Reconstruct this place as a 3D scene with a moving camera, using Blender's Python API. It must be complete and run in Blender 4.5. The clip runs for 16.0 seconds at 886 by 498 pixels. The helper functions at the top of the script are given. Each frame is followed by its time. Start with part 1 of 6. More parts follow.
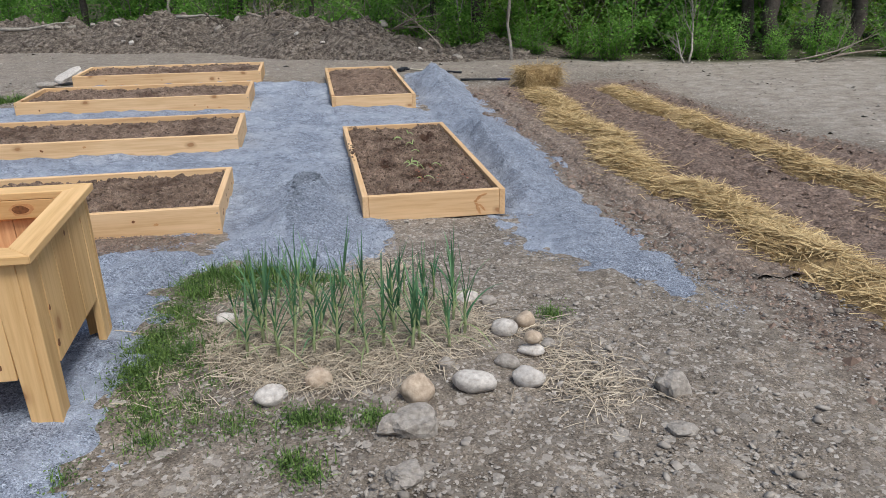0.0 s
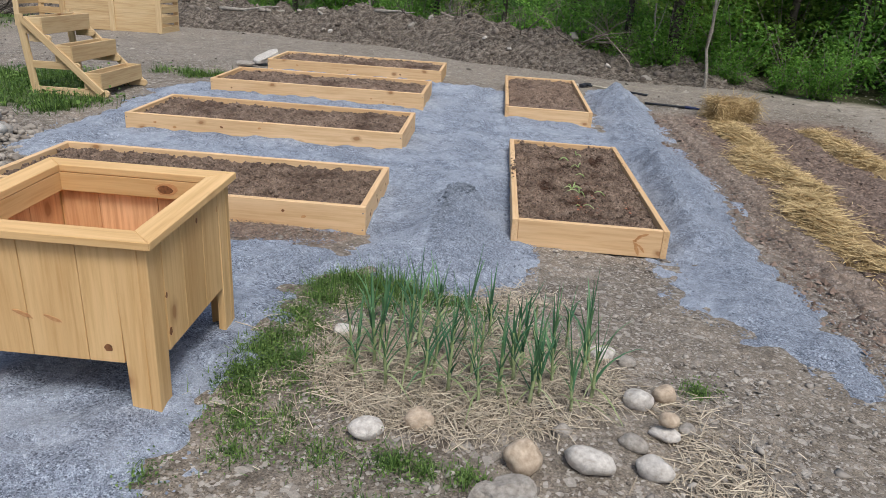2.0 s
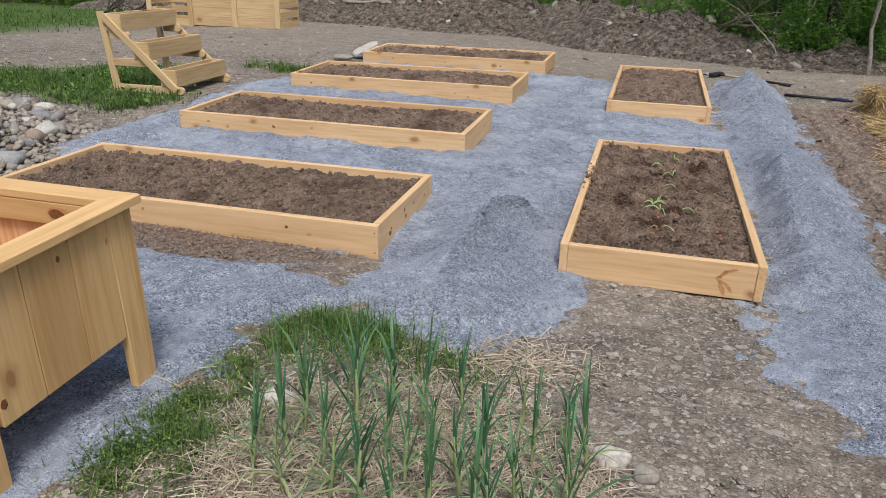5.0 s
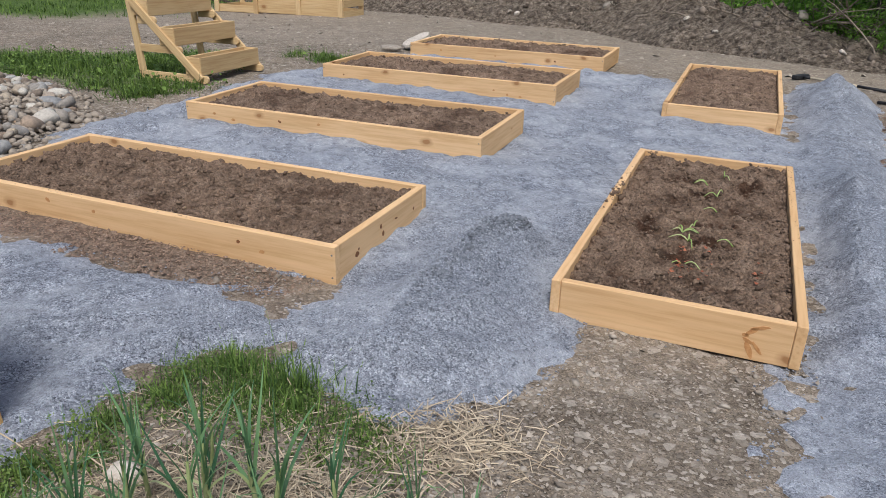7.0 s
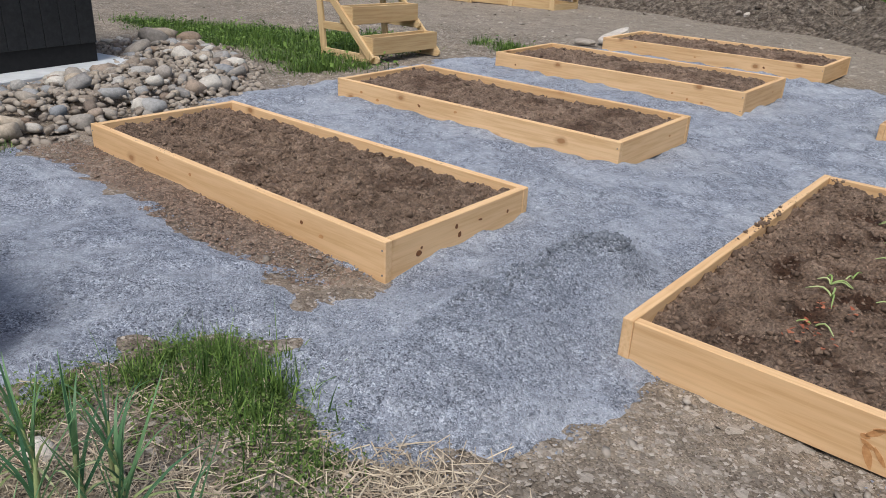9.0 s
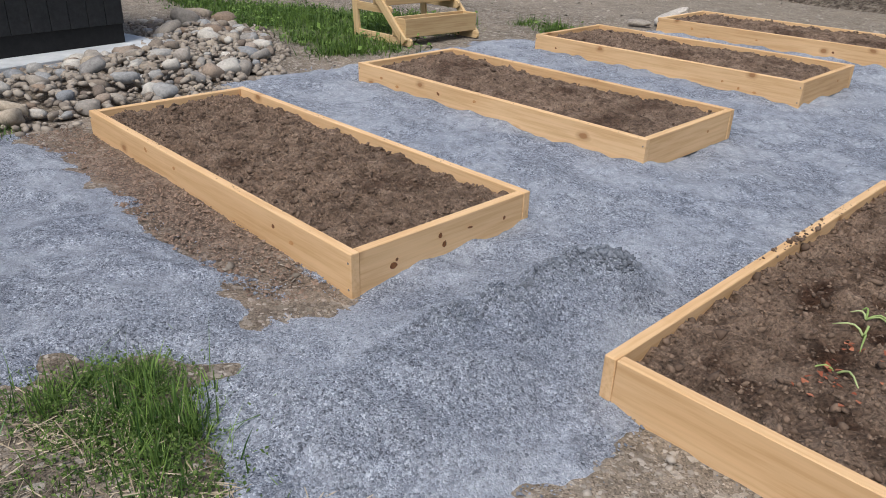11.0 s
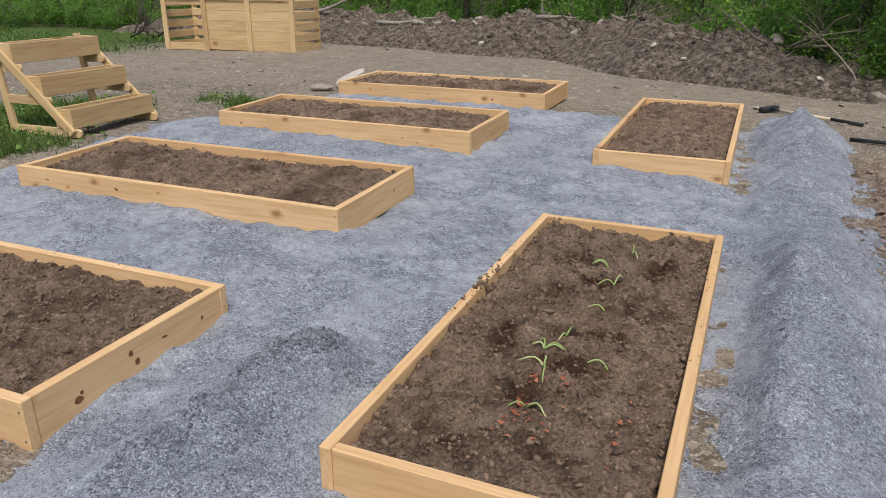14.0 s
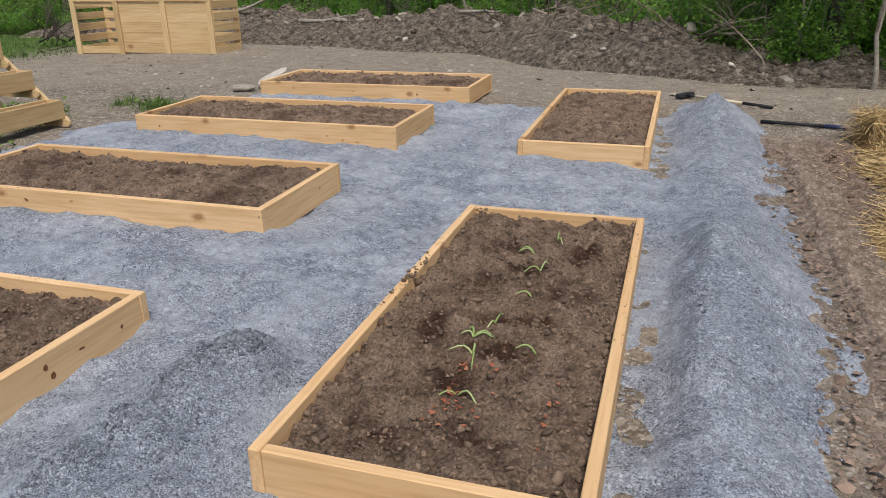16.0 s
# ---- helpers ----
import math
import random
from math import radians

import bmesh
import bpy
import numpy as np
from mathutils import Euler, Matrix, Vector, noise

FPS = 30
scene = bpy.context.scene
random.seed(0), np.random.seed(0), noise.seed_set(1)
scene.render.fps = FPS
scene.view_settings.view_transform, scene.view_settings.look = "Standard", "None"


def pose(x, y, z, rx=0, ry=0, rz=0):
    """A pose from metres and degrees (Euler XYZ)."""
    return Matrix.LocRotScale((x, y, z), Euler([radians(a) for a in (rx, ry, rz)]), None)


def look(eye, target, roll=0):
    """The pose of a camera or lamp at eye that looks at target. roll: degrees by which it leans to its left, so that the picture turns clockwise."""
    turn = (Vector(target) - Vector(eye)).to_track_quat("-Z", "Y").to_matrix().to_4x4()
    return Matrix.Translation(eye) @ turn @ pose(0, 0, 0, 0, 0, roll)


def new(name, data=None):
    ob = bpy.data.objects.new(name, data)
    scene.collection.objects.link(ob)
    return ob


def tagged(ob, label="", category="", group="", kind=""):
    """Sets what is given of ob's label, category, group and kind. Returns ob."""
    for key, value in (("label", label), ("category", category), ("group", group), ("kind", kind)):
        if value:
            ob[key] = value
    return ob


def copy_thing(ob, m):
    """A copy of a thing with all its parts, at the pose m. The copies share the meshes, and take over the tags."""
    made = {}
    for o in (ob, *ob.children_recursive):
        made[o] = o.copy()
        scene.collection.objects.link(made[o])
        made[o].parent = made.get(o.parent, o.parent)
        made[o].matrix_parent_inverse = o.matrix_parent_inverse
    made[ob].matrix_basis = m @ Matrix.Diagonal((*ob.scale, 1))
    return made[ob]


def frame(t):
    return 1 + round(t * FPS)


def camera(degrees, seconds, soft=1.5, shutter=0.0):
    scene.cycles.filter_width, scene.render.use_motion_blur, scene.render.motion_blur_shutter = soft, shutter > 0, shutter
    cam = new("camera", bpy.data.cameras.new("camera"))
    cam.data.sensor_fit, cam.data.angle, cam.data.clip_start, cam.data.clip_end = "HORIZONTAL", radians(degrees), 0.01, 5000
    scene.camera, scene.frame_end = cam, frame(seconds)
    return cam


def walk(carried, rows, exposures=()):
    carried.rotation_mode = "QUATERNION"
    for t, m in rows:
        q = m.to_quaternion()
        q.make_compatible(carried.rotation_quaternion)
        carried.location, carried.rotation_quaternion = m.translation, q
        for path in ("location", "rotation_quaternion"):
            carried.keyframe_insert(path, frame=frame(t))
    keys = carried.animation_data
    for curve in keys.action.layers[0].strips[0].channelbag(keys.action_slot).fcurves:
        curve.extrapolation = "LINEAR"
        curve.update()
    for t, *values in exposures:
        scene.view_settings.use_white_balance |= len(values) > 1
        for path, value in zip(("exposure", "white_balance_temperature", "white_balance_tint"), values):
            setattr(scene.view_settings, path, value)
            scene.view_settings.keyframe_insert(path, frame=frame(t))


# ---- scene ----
cam = camera(62.6, 16.0, soft=0.5)
PATH = [
    (0, (0.749, -5.609, 1.852), (1.079, -3.767, 1.147), -0.7),
    (0.5, (0.621, -5.55, 1.879), (0.86, -3.686, 1.194), -0.7),
    (1, (0.61, -5.467, 1.873), (0.765, -3.593, 1.192), -1.3),
    (1.5, (0.761, -5.346, 1.862), (0.726, -3.468, 1.177), 0.3),
    (2, (0.891, -5.228, 1.868), (0.789, -3.357, 1.169), 3.9),
    (2.5, (0.873, -5.005, 1.856), (0.717, -3.133, 1.168), 3.9),
    (3, (0.847, -4.762, 1.821), (0.63, -2.899, 1.127), 3.4),
    (3.5, (1.013, -4.597, 1.797), (0.692, -2.754, 1.088), 2.2),
    (4, (1.225, -4.429, 1.785), (0.801, -2.614, 1.061), 1.6),
    (6.3, (1.817, -3.523, 1.725), (1.224, -1.773, 0.959), 0.9),
    (6.5, (1.846, -3.415, 1.712), (1.196, -1.686, 0.943), 0.4),
    (7, (1.904, -3.153, 1.701), (1.211, -1.438, 0.941), 1.8),
    (7.5, (2.015, -2.955, 1.684), (1.247, -1.27, 0.929), 0.7),
    (8, (2.213, -2.781, 1.655), (1.209, -1.222, 0.906), -0.7),
    (8.5, (2.298, -2.589, 1.606), (1.218, -1.092, 0.838), 0.9),
    (8.7, (2.297, -2.482, 1.582), (1.175, -1.018, 0.809), 1.9),
    (10.8, (2.375, -1.783, 1.567), (1.085, -0.515, 0.714), 3.0),
    (11, (2.33, -1.74, 1.592), (1.043, -0.466, 0.743), 2.4),
    (11.5, (2.292, -1.646, 1.615), (1.02, -0.351, 0.777), 1.2),
    (12, (2.336, -1.633, 1.682), (1.155, -0.208, 0.923), 1.4),
    (12.5, (2.399, -1.625, 1.713), (1.421, -0.034, 0.997), 0.7),
    (13, (2.434, -1.611, 1.724), (1.568, 0.05, 1.023), 0.4),
    (13.5, (2.439, -1.601, 1.723), (1.657, 0.102, 1.024), 0.5),
    (14, (2.438, -1.592, 1.732), (1.706, 0.133, 1.034), 0.2),
    (14.5, (2.475, -1.579, 1.744), (1.809, 0.174, 1.048), -1.2),
    (15, (2.484, -1.57, 1.727), (1.879, 0.205, 1.031), -1.0),
    (15.5, (2.498, -1.582, 1.726), (1.911, 0.199, 1.031), -0.9),
    (16, (2.493, -1.578, 1.709), (1.924, 0.205, 1.003), -0.8),
]
walk(cam, [(t, look(eye, target, roll)) for t, eye, target, roll in PATH], [(0, 0.49, 6150, 6), (4, 0.48, 6350, 7), (8, 0.46, 6500, 8), (11, 0.45, 6500, 8), (13, 0.42, 6700, 7), (16, 0.43, 6750, 7)])
# world, sun and sky: soft light under thin cloud
world = bpy.data.worlds.new("sky")
scene.world = world
world.use_nodes = True
wn = world.node_tree.nodes
sky = wn.new("ShaderNodeTexSky")
sky.sky_type, sky.sun_disc = "NISHITA", False
sky.sun_elevation, sky.sun_rotation = radians(60), radians(154)
sky.air_density, sky.dust_density, sky.ozone_density = 1.0, 4.0, 1.0
wn["Background"].inputs["Strength"].default_value = 0.105
world.node_tree.links.new(sky.outputs[0], wn["Background"].inputs["Color"])
sun = new("sun", bpy.data.lights.new("sun", "SUN"))
sun.data.energy, sun.data.angle, sun.data.color = 1.75, radians(17), (1.0, 0.98, 0.95)
sun.matrix_world = look((2.4, -5.0, 9.4), (0, 0, 0))


# ---- materials ----
def material(name, rough=0.9):
    m = bpy.data.materials.new(name)
    m.use_nodes = True
    b = m.node_tree.nodes["Principled BSDF"]
    b.inputs["Roughness"].default_value = rough
    b.inputs["Specular IOR Level"].default_value = 0.25
    return m, m.node_tree.nodes, m.node_tree.links, b


def coords(n, l, scale=(1, 1, 1), spread=False):
    tc, mp = n.new("ShaderNodeTexCoord"), n.new("ShaderNodeMapping")
    l.new(tc.outputs["Object"], mp.inputs["Vector"])
    mp.inputs["Scale"].default_value = scale
    if spread:
        oi, mul = n.new("ShaderNodeObjectInfo"), n.new("ShaderNodeMath")
        mul.operation = "MULTIPLY"
        mul.inputs[1].default_value = 37.0
        l.new(oi.outputs["Random"], mul.inputs[0])
        l.new(mul.outputs[0], mp.inputs["Location"])
    return mp.outputs["Vector"]


def noise_tex(n, l, vec, scale, detail=6, rough=0.6):
    t = n.new("ShaderNodeTexNoise")
    t.inputs["Scale"].default_value, t.inputs["Detail"].default_value, t.inputs["Roughness"].default_value = scale, detail, rough
    l.new(vec, t.inputs["Vector"])
    return t.outputs["Fac"]


def ramp(n, l, fac, stops):
    r = n.new("ShaderNodeValToRGB")
    e = r.color_ramp.elements
    for i, (p, c) in enumerate(stops):
        el = e[i] if i < 2 else e.new(p)
        el.position, el.color = p, (*c, 1) if len(c) == 3 else c
    l.new(fac, r.inputs["Fac"])
    return r.outputs["Color"]


def mix(n, l, fac, a, b, mode="MIX"):
    m = n.new("ShaderNodeMix")
    m.data_type, m.blend_type = "RGBA", mode
    for sock, v in ((m.inputs[0], fac), (m.inputs[6], a), (m.inputs[7], b)):
        if isinstance(v, (int, float)):
            sock.default_value = v
        elif isinstance(v, tuple):
            sock.default_value = (*v, 1)
        else:
            l.new(v, sock)
    return m.outputs[2]


def attr(n, name):
    a = n.new("ShaderNodeAttribute")
    a.attribute_name = name
    return a.outputs["Fac"]


def bump(n, l, b, height, strength, dist):
    bp = n.new("ShaderNodeBump")
    bp.inputs["Strength"].default_value, bp.inputs["Distance"].default_value = strength, dist
    l.new(height, bp.inputs["Height"])
    l.new(bp.outputs["Normal"], b.inputs["Normal"])


def earth(name, dark, mid, light, pebble, fine=60.0, coarse=3.0, relief=0.035, wet=False):
    """Loose ground: broad patches, crumbs and pale stone chips."""
    m, n, l, b = material(name, 0.95)
    v = coords(n, l)
    broad = noise_tex(n, l, v, coarse * 0.35, 4)
    patch = noise_tex(n, l, v, coarse * 4, 8, 0.7)
    grit = noise_tex(n, l, v, fine, 6, 0.75)
    col = ramp(n, l, patch, [(0.38, dark), (0.5, mid), (0.63, light)])
    col = mix(n, l, 0.55, col, ramp(n, l, broad, [(0.3, (0.75, 0.75, 0.75)), (0.7, (1.15, 1.12, 1.08))]), "MULTIPLY")
    # grit tone; its dark low end paints shade between the crumbs
    col = mix(n, l, 0.8, col, ramp(n, l, grit, [(0.34, (0.2, 0.2, 0.2)), (0.47, (0.92, 0.92, 0.92)), (0.68, (1.75, 1.72, 1.68))]), "MULTIPLY")
    vo = n.new("ShaderNodeTexVoronoi")
    vo.inputs["Scale"].default_value = fine * 1.5
    l.new(v, vo.inputs["Vector"])
    sep = n.new("ShaderNodeSeparateColor")
    l.new(vo.outputs["Color"], sep.inputs[0])
    chips = ramp(n, l, sep.outputs[0], [(0.88, (0, 0, 0)), (0.93, (0.5, 0.5, 0.5))])
    col = mix(n, l, chips, col, mix(n, l, 0.5, pebble, col))
    if wet:
        col = mix(n, l, attr(n, "damp"), col, mix(n, l, 1.0, col, (0.30, 0.225, 0.19), "MULTIPLY"))
    l.new(col, b.inputs["Base Color"])
    lump = n.new("ShaderNodeMath")
    lump.operation = "MULTIPLY_ADD"
    lump.inputs[1].default_value = 1.6
    l.new(noise_tex(n, l, v, fine * 0.3, 5, 0.65), lump.inputs[0])
    l.new(grit, lump.inputs[2])
    bump(n, l, b, lump.outputs[0], 1.0, relief)
    return m, n, l, b, col


def cells(n, l, v, scale):
    """Small angular pieces: a random grey for each, and the distance from its middle."""
    vo = n.new("ShaderNodeTexVoronoi")
    vo.inputs["Scale"].default_value = scale
    l.new(v, vo.inputs["Vector"])
    sep = n.new("ShaderNodeSeparateColor")
    l.new(vo.outputs["Color"], sep.inputs[0])
    return sep.outputs[0], sep.outputs[1], vo.outputs["Distance"]


def total(n, l, *terms):
    """Sum of (socket, factor) pairs."""
    out = None
    for sock, k in terms:
        m = n.new("ShaderNodeMath")
        m.operation = "MULTIPLY_ADD"
        m.inputs[1].default_value = k
        l.new(sock, m.inputs[0])
        if out is None:
            m.inputs[2].default_value = 0.0
        else:
            l.new(out, m.inputs[2])
        out = m.outputs[0]
    return out


def ground_material():
    """Packed dirt with chips pressed into it; tilled, dry, grassy and leaf-strewn parts by attribute."""
    m, n, l, b = material("packed_dirt", 0.95)
    v = coords(n, l)
    broad, mid = noise_tex(n, l, v, 1.1, 5, 0.6), noise_tex(n, l, v, 11, 7, 0.65)
    c1, k1, d1 = cells(n, l, v, 62)
    c2, k2, d2 = cells(n, l, v, 150)
    col = ramp(n, l, mid, [(0.32, (0.121, 0.099, 0.079)), (0.5, (0.187, 0.157, 0.127)), (0.68, (0.245, 0.210, 0.175))])
    col = mix(n, l, 0.8, col, ramp(n, l, broad, [(0.32, (0.68, 0.66, 0.64)), (0.5, (1, 1, 1)), (0.68, (1.22, 1.2, 1.17))]), "MULTIPLY")
    patch = noise_tex(n, l, v, 4.2, 9, 0.72)
    col = mix(n, l, 0.75, col, ramp(n, l, patch, [(0.36, (0.62, 0.60, 0.58)), (0.5, (1.0, 0.99, 0.97)), (0.64, (1.34, 1.31, 1.26))]), "MULTIPLY")
    c3, k3, d3 = cells(n, l, v, 24)
    grain = mix(n, l, 0.9, col, ramp(n, l, c2, [(0.0, (0.42, 0.41, 0.40)), (0.3, (0.88, 0.88, 0.88)), (0.75, (1.08, 1.08, 1.08)), (1.0, (1.7, 1.7, 1.7))]), "MULTIPLY")
    chip = ramp(n, l, k1, [(0.72, (0, 0, 0)), (0.78, (0.75, 0.75, 0.75))])
    out = mix(n, l, chip, grain, ramp(n, l, c1, [(0.0, (0.12, 0.10, 0.083)), (0.5, (0.275, 0.24, 0.205)), (1.0, (0.50, 0.455, 0.405))]))
    out = mix(n, l, ramp(n, l, k3, [(0.88, (0, 0, 0)), (0.91, (0.55, 0.55, 0.55))]), out, ramp(n, l, c3, [(0.0, (0.15, 0.125, 0.10)), (1.0, (0.50, 0.455, 0.40))]))
    clod = mix(n, l, 0.9, ramp(n, l, mid, [(0.3, (0.076, 0.053, 0.04)), (0.5, (0.156, 0.11, 0.086)), (0.7, (0.24, 0.18, 0.144))]), ramp(n, l, c1, [(0.0, (0.5, 0.5, 0.5)), (0.5, (1, 1, 1)), (1.0, (1.5, 1.5, 1.5))]), "MULTIPLY")
    out = mix(n, l, attr(n, "tilled"), out, clod)
    dry = ramp(n, l, noise_tex(n, l, v, 3.5, 10, 0.75), [(0.34, (0.185, 0.155, 0.125)), (0.5, (0.28, 0.241, 0.2)), (0.64, (0.361, 0.321, 0.275))])
    dry = mix(n, l, 0.45, dry, ramp(n, l, c1, [(0.0, (0.55, 0.55, 0.55)), (0.5, (1, 1, 1)), (1.0, (1.4, 1.4, 1.4))]), "MULTIPLY")
    out = mix(n, l, attr(n, "dry"), out, dry)
    green = ramp(n, l, noise_tex(n, l, v, 6, 6, 0.7), [(0.3, (0.03, 0.055, 0.012)), (0.7, (0.1, 0.16, 0.035))])
    out = mix(n, l, attr(n, "lawn"), out, green)
    litter = ramp(n, l, noise_tex(n, l, v, 5, 8, 0.75), [(0.35, (0.02, 0.022, 0.01)), (0.7, (0.075, 0.075, 0.03))])
    out = mix(n, l, attr(n, "litter"), out, litter)
    l.new(out, b.inputs["Base Color"])
    bump(n, l, b, total(n, l, (mid, 1.4), (patch, 1.5), (d1, -0.4), (d2, -0.2), (c1, 0.3)), 1.0, 0.009)
    return m


def gravel_material():
    """Crushed stone: grains of many greys, paler where feet have packed its dust; heaps carry painted shade."""
    m, n, l, b = material("crushed_stone", 0.9)
    v = coords(n, l)
    c1, k1, d1 = cells(n, l, v, 120)
    c2, k2, d2 = cells(n, l, v, 230)
    mid = noise_tex(n, l, v, 14, 6, 0.65)
    stops = [(0.0, (0.063, 0.071, 0.092)), (0.3, (0.172, 0.192, 0.238)), (0.75, (0.29, 0.319, 0.382)), (1.0, (0.445, 0.479, 0.546))]
    grain = mix(n, l, ramp(n, l, k1, [(0.42, (0, 0, 0)), (0.5, (1, 1, 1))]), ramp(n, l, c1, stops), ramp(n, l, c2, stops))
    c3, k3, d3 = cells(n, l, v, 42)
    # lump-sized speckle: the shading of small relief put into the colour
    grain = mix(n, l, 0.6, grain, ramp(n, l, c3, [(0.0, (0.62, 0.62, 0.63)), (0.3, (0.95, 0.95, 0.95)), (0.7, (1.05, 1.05, 1.05)), (1.0, (1.4, 1.4, 1.39))]), "MULTIPLY")
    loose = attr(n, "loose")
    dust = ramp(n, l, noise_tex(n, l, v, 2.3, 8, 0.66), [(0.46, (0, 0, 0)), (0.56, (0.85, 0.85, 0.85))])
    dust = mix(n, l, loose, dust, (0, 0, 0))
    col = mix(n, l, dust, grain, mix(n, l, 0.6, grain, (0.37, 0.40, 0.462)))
    # the heap slope's shade, put into the colour on top of missing dust
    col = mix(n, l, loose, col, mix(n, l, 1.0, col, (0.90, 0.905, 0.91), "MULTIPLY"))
    col = mix(n, l, 0.6, col, ramp(n, l, mid, [(0.36, (0.66, 0.66, 0.67)), (0.5, (1, 1, 1)), (0.64, (1.22, 1.22, 1.21))]), "MULTIPLY")
    damp = ramp(n, l, noise_tex(n, l, v, 0.9, 5, 0.6), [(0.35, (0.86, 0.87, 0.89)), (0.6, (1.08, 1.07, 1.05))])
    col = mix(n, l, 0.8, col, damp, "MULTIPLY")
    l.new(col, b.inputs["Base Color"])
    bump(n, l, b, total(n, l, (d1, -0.8), (d2, -0.35), (mid, 1.3), (c1, 0.35), (c3, 0.6)), 1.0, 0.0055)
    return m


def pine(name, base, deep, knot=(0.27, 0.12, 0.045), knots=2.0):
    """Fresh sawn pine, the grain along the board's own x."""
    m, n, l, b = material(name, 0.62)
    v = coords(n, l, (1.3, 26, 26), True)
    grain = noise_tex(n, l, v, 1.6, 7, 0.62)
    col = ramp(n, l, grain, [(0.3, tuple(c * 0.92 for c in deep)), (0.4, deep), (0.54, base), (0.75, tuple(min(1, c * 1.09) for c in base))])
    streak = noise_tex(n, l, coords(n, l, (0.5, 11, 11), True), 2.0, 3, 0.5)
    col = mix(n, l, 0.2, col, ramp(n, l, streak, [(0.36, (0.86, 0.76, 0.64)), (0.5, (1, 1, 1))]), "MULTIPLY")
    broad = noise_tex(n, l, coords(n, l, (0.8, 5, 5), True), 1.1, 3)
    col = mix(n, l, 0.5, col, ramp(n, l, broad, [(0.3, (0.86, 0.80, 0.72)), (0.65, (1.06, 1.06, 1.08))]), "MULTIPLY")
    vo = n.new("ShaderNodeTexVoronoi")
    vo.inputs["Scale"].default_value = knots
    kv = coords(n, l, (0.62, 1, 1), True)
    vo.voronoi_dimensions = "2D"
    kv_node = kv.node
    kv_node.inputs["Rotation"].default_value = (radians(-90), 0, 0)
    warp = n.new("ShaderNodeVectorMath")
    warp.operation = "ADD"
    nt = n.new("ShaderNodeTexNoise")
    nt.inputs["Scale"].default_value = 16
    l.new(kv, nt.inputs["Vector"])
    sc = n.new("ShaderNodeVectorMath")
    sc.operation = "SCALE"
    sc.inputs["Scale"].default_value = 0.03
    l.new(nt.outputs["Color"], sc.inputs[0])
    l.new(kv, warp.inputs[0])
    l.new(sc.outputs[0], warp.inputs[1])
    l.new(warp.outputs[0], vo.inputs["Vector"])
    spot = ramp(n, l, vo.outputs["Distance"], [(0.03, (0.8, 0.8, 0.8)), (0.045, (0.4, 0.4, 0.4)), (0.09, (0, 0, 0))])
    col = mix(n, l, spot, col, knot)
    smudge = ramp(n, l, noise_tex(n, l, coords(n, l, (1, 1, 1), True), 7, 8, 0.7), [(0.66, (0, 0, 0)), (0.8, (0.5, 0.5, 0.5))])
    col = mix(n, l, smudge, col, (0.30, 0.19, 0.10))
    oi = n.new("ShaderNodeObjectInfo")
    col = mix(n, l, 0.75, col, ramp(n, l, oi.outputs["Random"], [(0.0, (0.84, 0.78, 0.70)), (0.4, (1.0, 0.97, 0.93)), (1.0, (1.1, 1.1, 1.1))]), "MULTIPLY")
    l.new(col, b.inputs["Base Color"])
    bump(n, l, b, grain, 0.25, 0.004)
    return m


def plain(name, a, c, scale=8.0, rough=0.85, relief=0.004, tint=""):
    """Two-tone mottled surface; tint names a per-piece attribute that picks the tone."""
    m, n, l, b = material(name, rough)
    v = coords(n, l, spread=not tint)
    f = noise_tex(n, l, v, scale, 7, 0.65)
    col = ramp(n, l, f, [(0.3, a), (0.7, c)])
    if tint:
        col = mix(n, l, 0.75, col, ramp(n, l, attr(n, tint), [(0.0, a), (1.0, c)]))
    l.new(col, b.inputs["Base Color"])
    bump(n, l, b, noise_tex(n, l, v, scale * 4, 6, 0.7), 0.5, relief)
    return m


def leaf_material(name, a, c, glow=0.35, rough=0.55):
    """Leaf that lets some light through."""
    m, n, l, b = material(name, rough)
    col = ramp(n, l, attr(n, "tint"), [(0.0, a), (0.6, tuple((p + q) / 2 for p, q in zip(a, c))), (1.0, c)])
    l.new(col, b.inputs["Base Color"])
    tr, mx = n.new("ShaderNodeBsdfTranslucent"), n.new("ShaderNodeMixShader")
    l.new(col, tr.inputs["Color"])
    mx.inputs[0].default_value = glow
    l.new(b.outputs[0], mx.inputs[1])
    l.new(tr.outputs[0], mx.inputs[2])
    l.new(mx.outputs[0], n["Material Output"].inputs["Surface"])
    return m


def stone_material():
    """River stone; each stone takes its own hue."""
    m, n, l, b = material("river_stone", 0.8)
    oi = n.new("ShaderNodeObjectInfo")
    hue = ramp(n, l, oi.outputs["Random"], [(0.0, (0.24, 0.235, 0.235)), (0.2, (0.40, 0.345, 0.28)), (0.35, (0.17, 0.14, 0.12)), (0.5, (0.30, 0.22, 0.16)), (0.62, (0.38, 0.375, 0.365)), (0.75, (0.22, 0.235, 0.26)), (0.88, (0.44, 0.42, 0.39)), (1.0, (0.56, 0.535, 0.495))])
    v = coords(n, l, spread=True)
    f = noise_tex(n, l, v, 9, 8, 0.7)
    col = mix(n, l, 0.85, hue, ramp(n, l, f, [(0.3, (0.62, 0.60, 0.58)), (0.7, (1.25, 1.24, 1.22))]), "MULTIPLY")
    l.new(col, b.inputs["Base Color"])
    bump(n, l, b, noise_tex(n, l, v, 40, 6, 0.7), 0.5, 0.006)
    return m


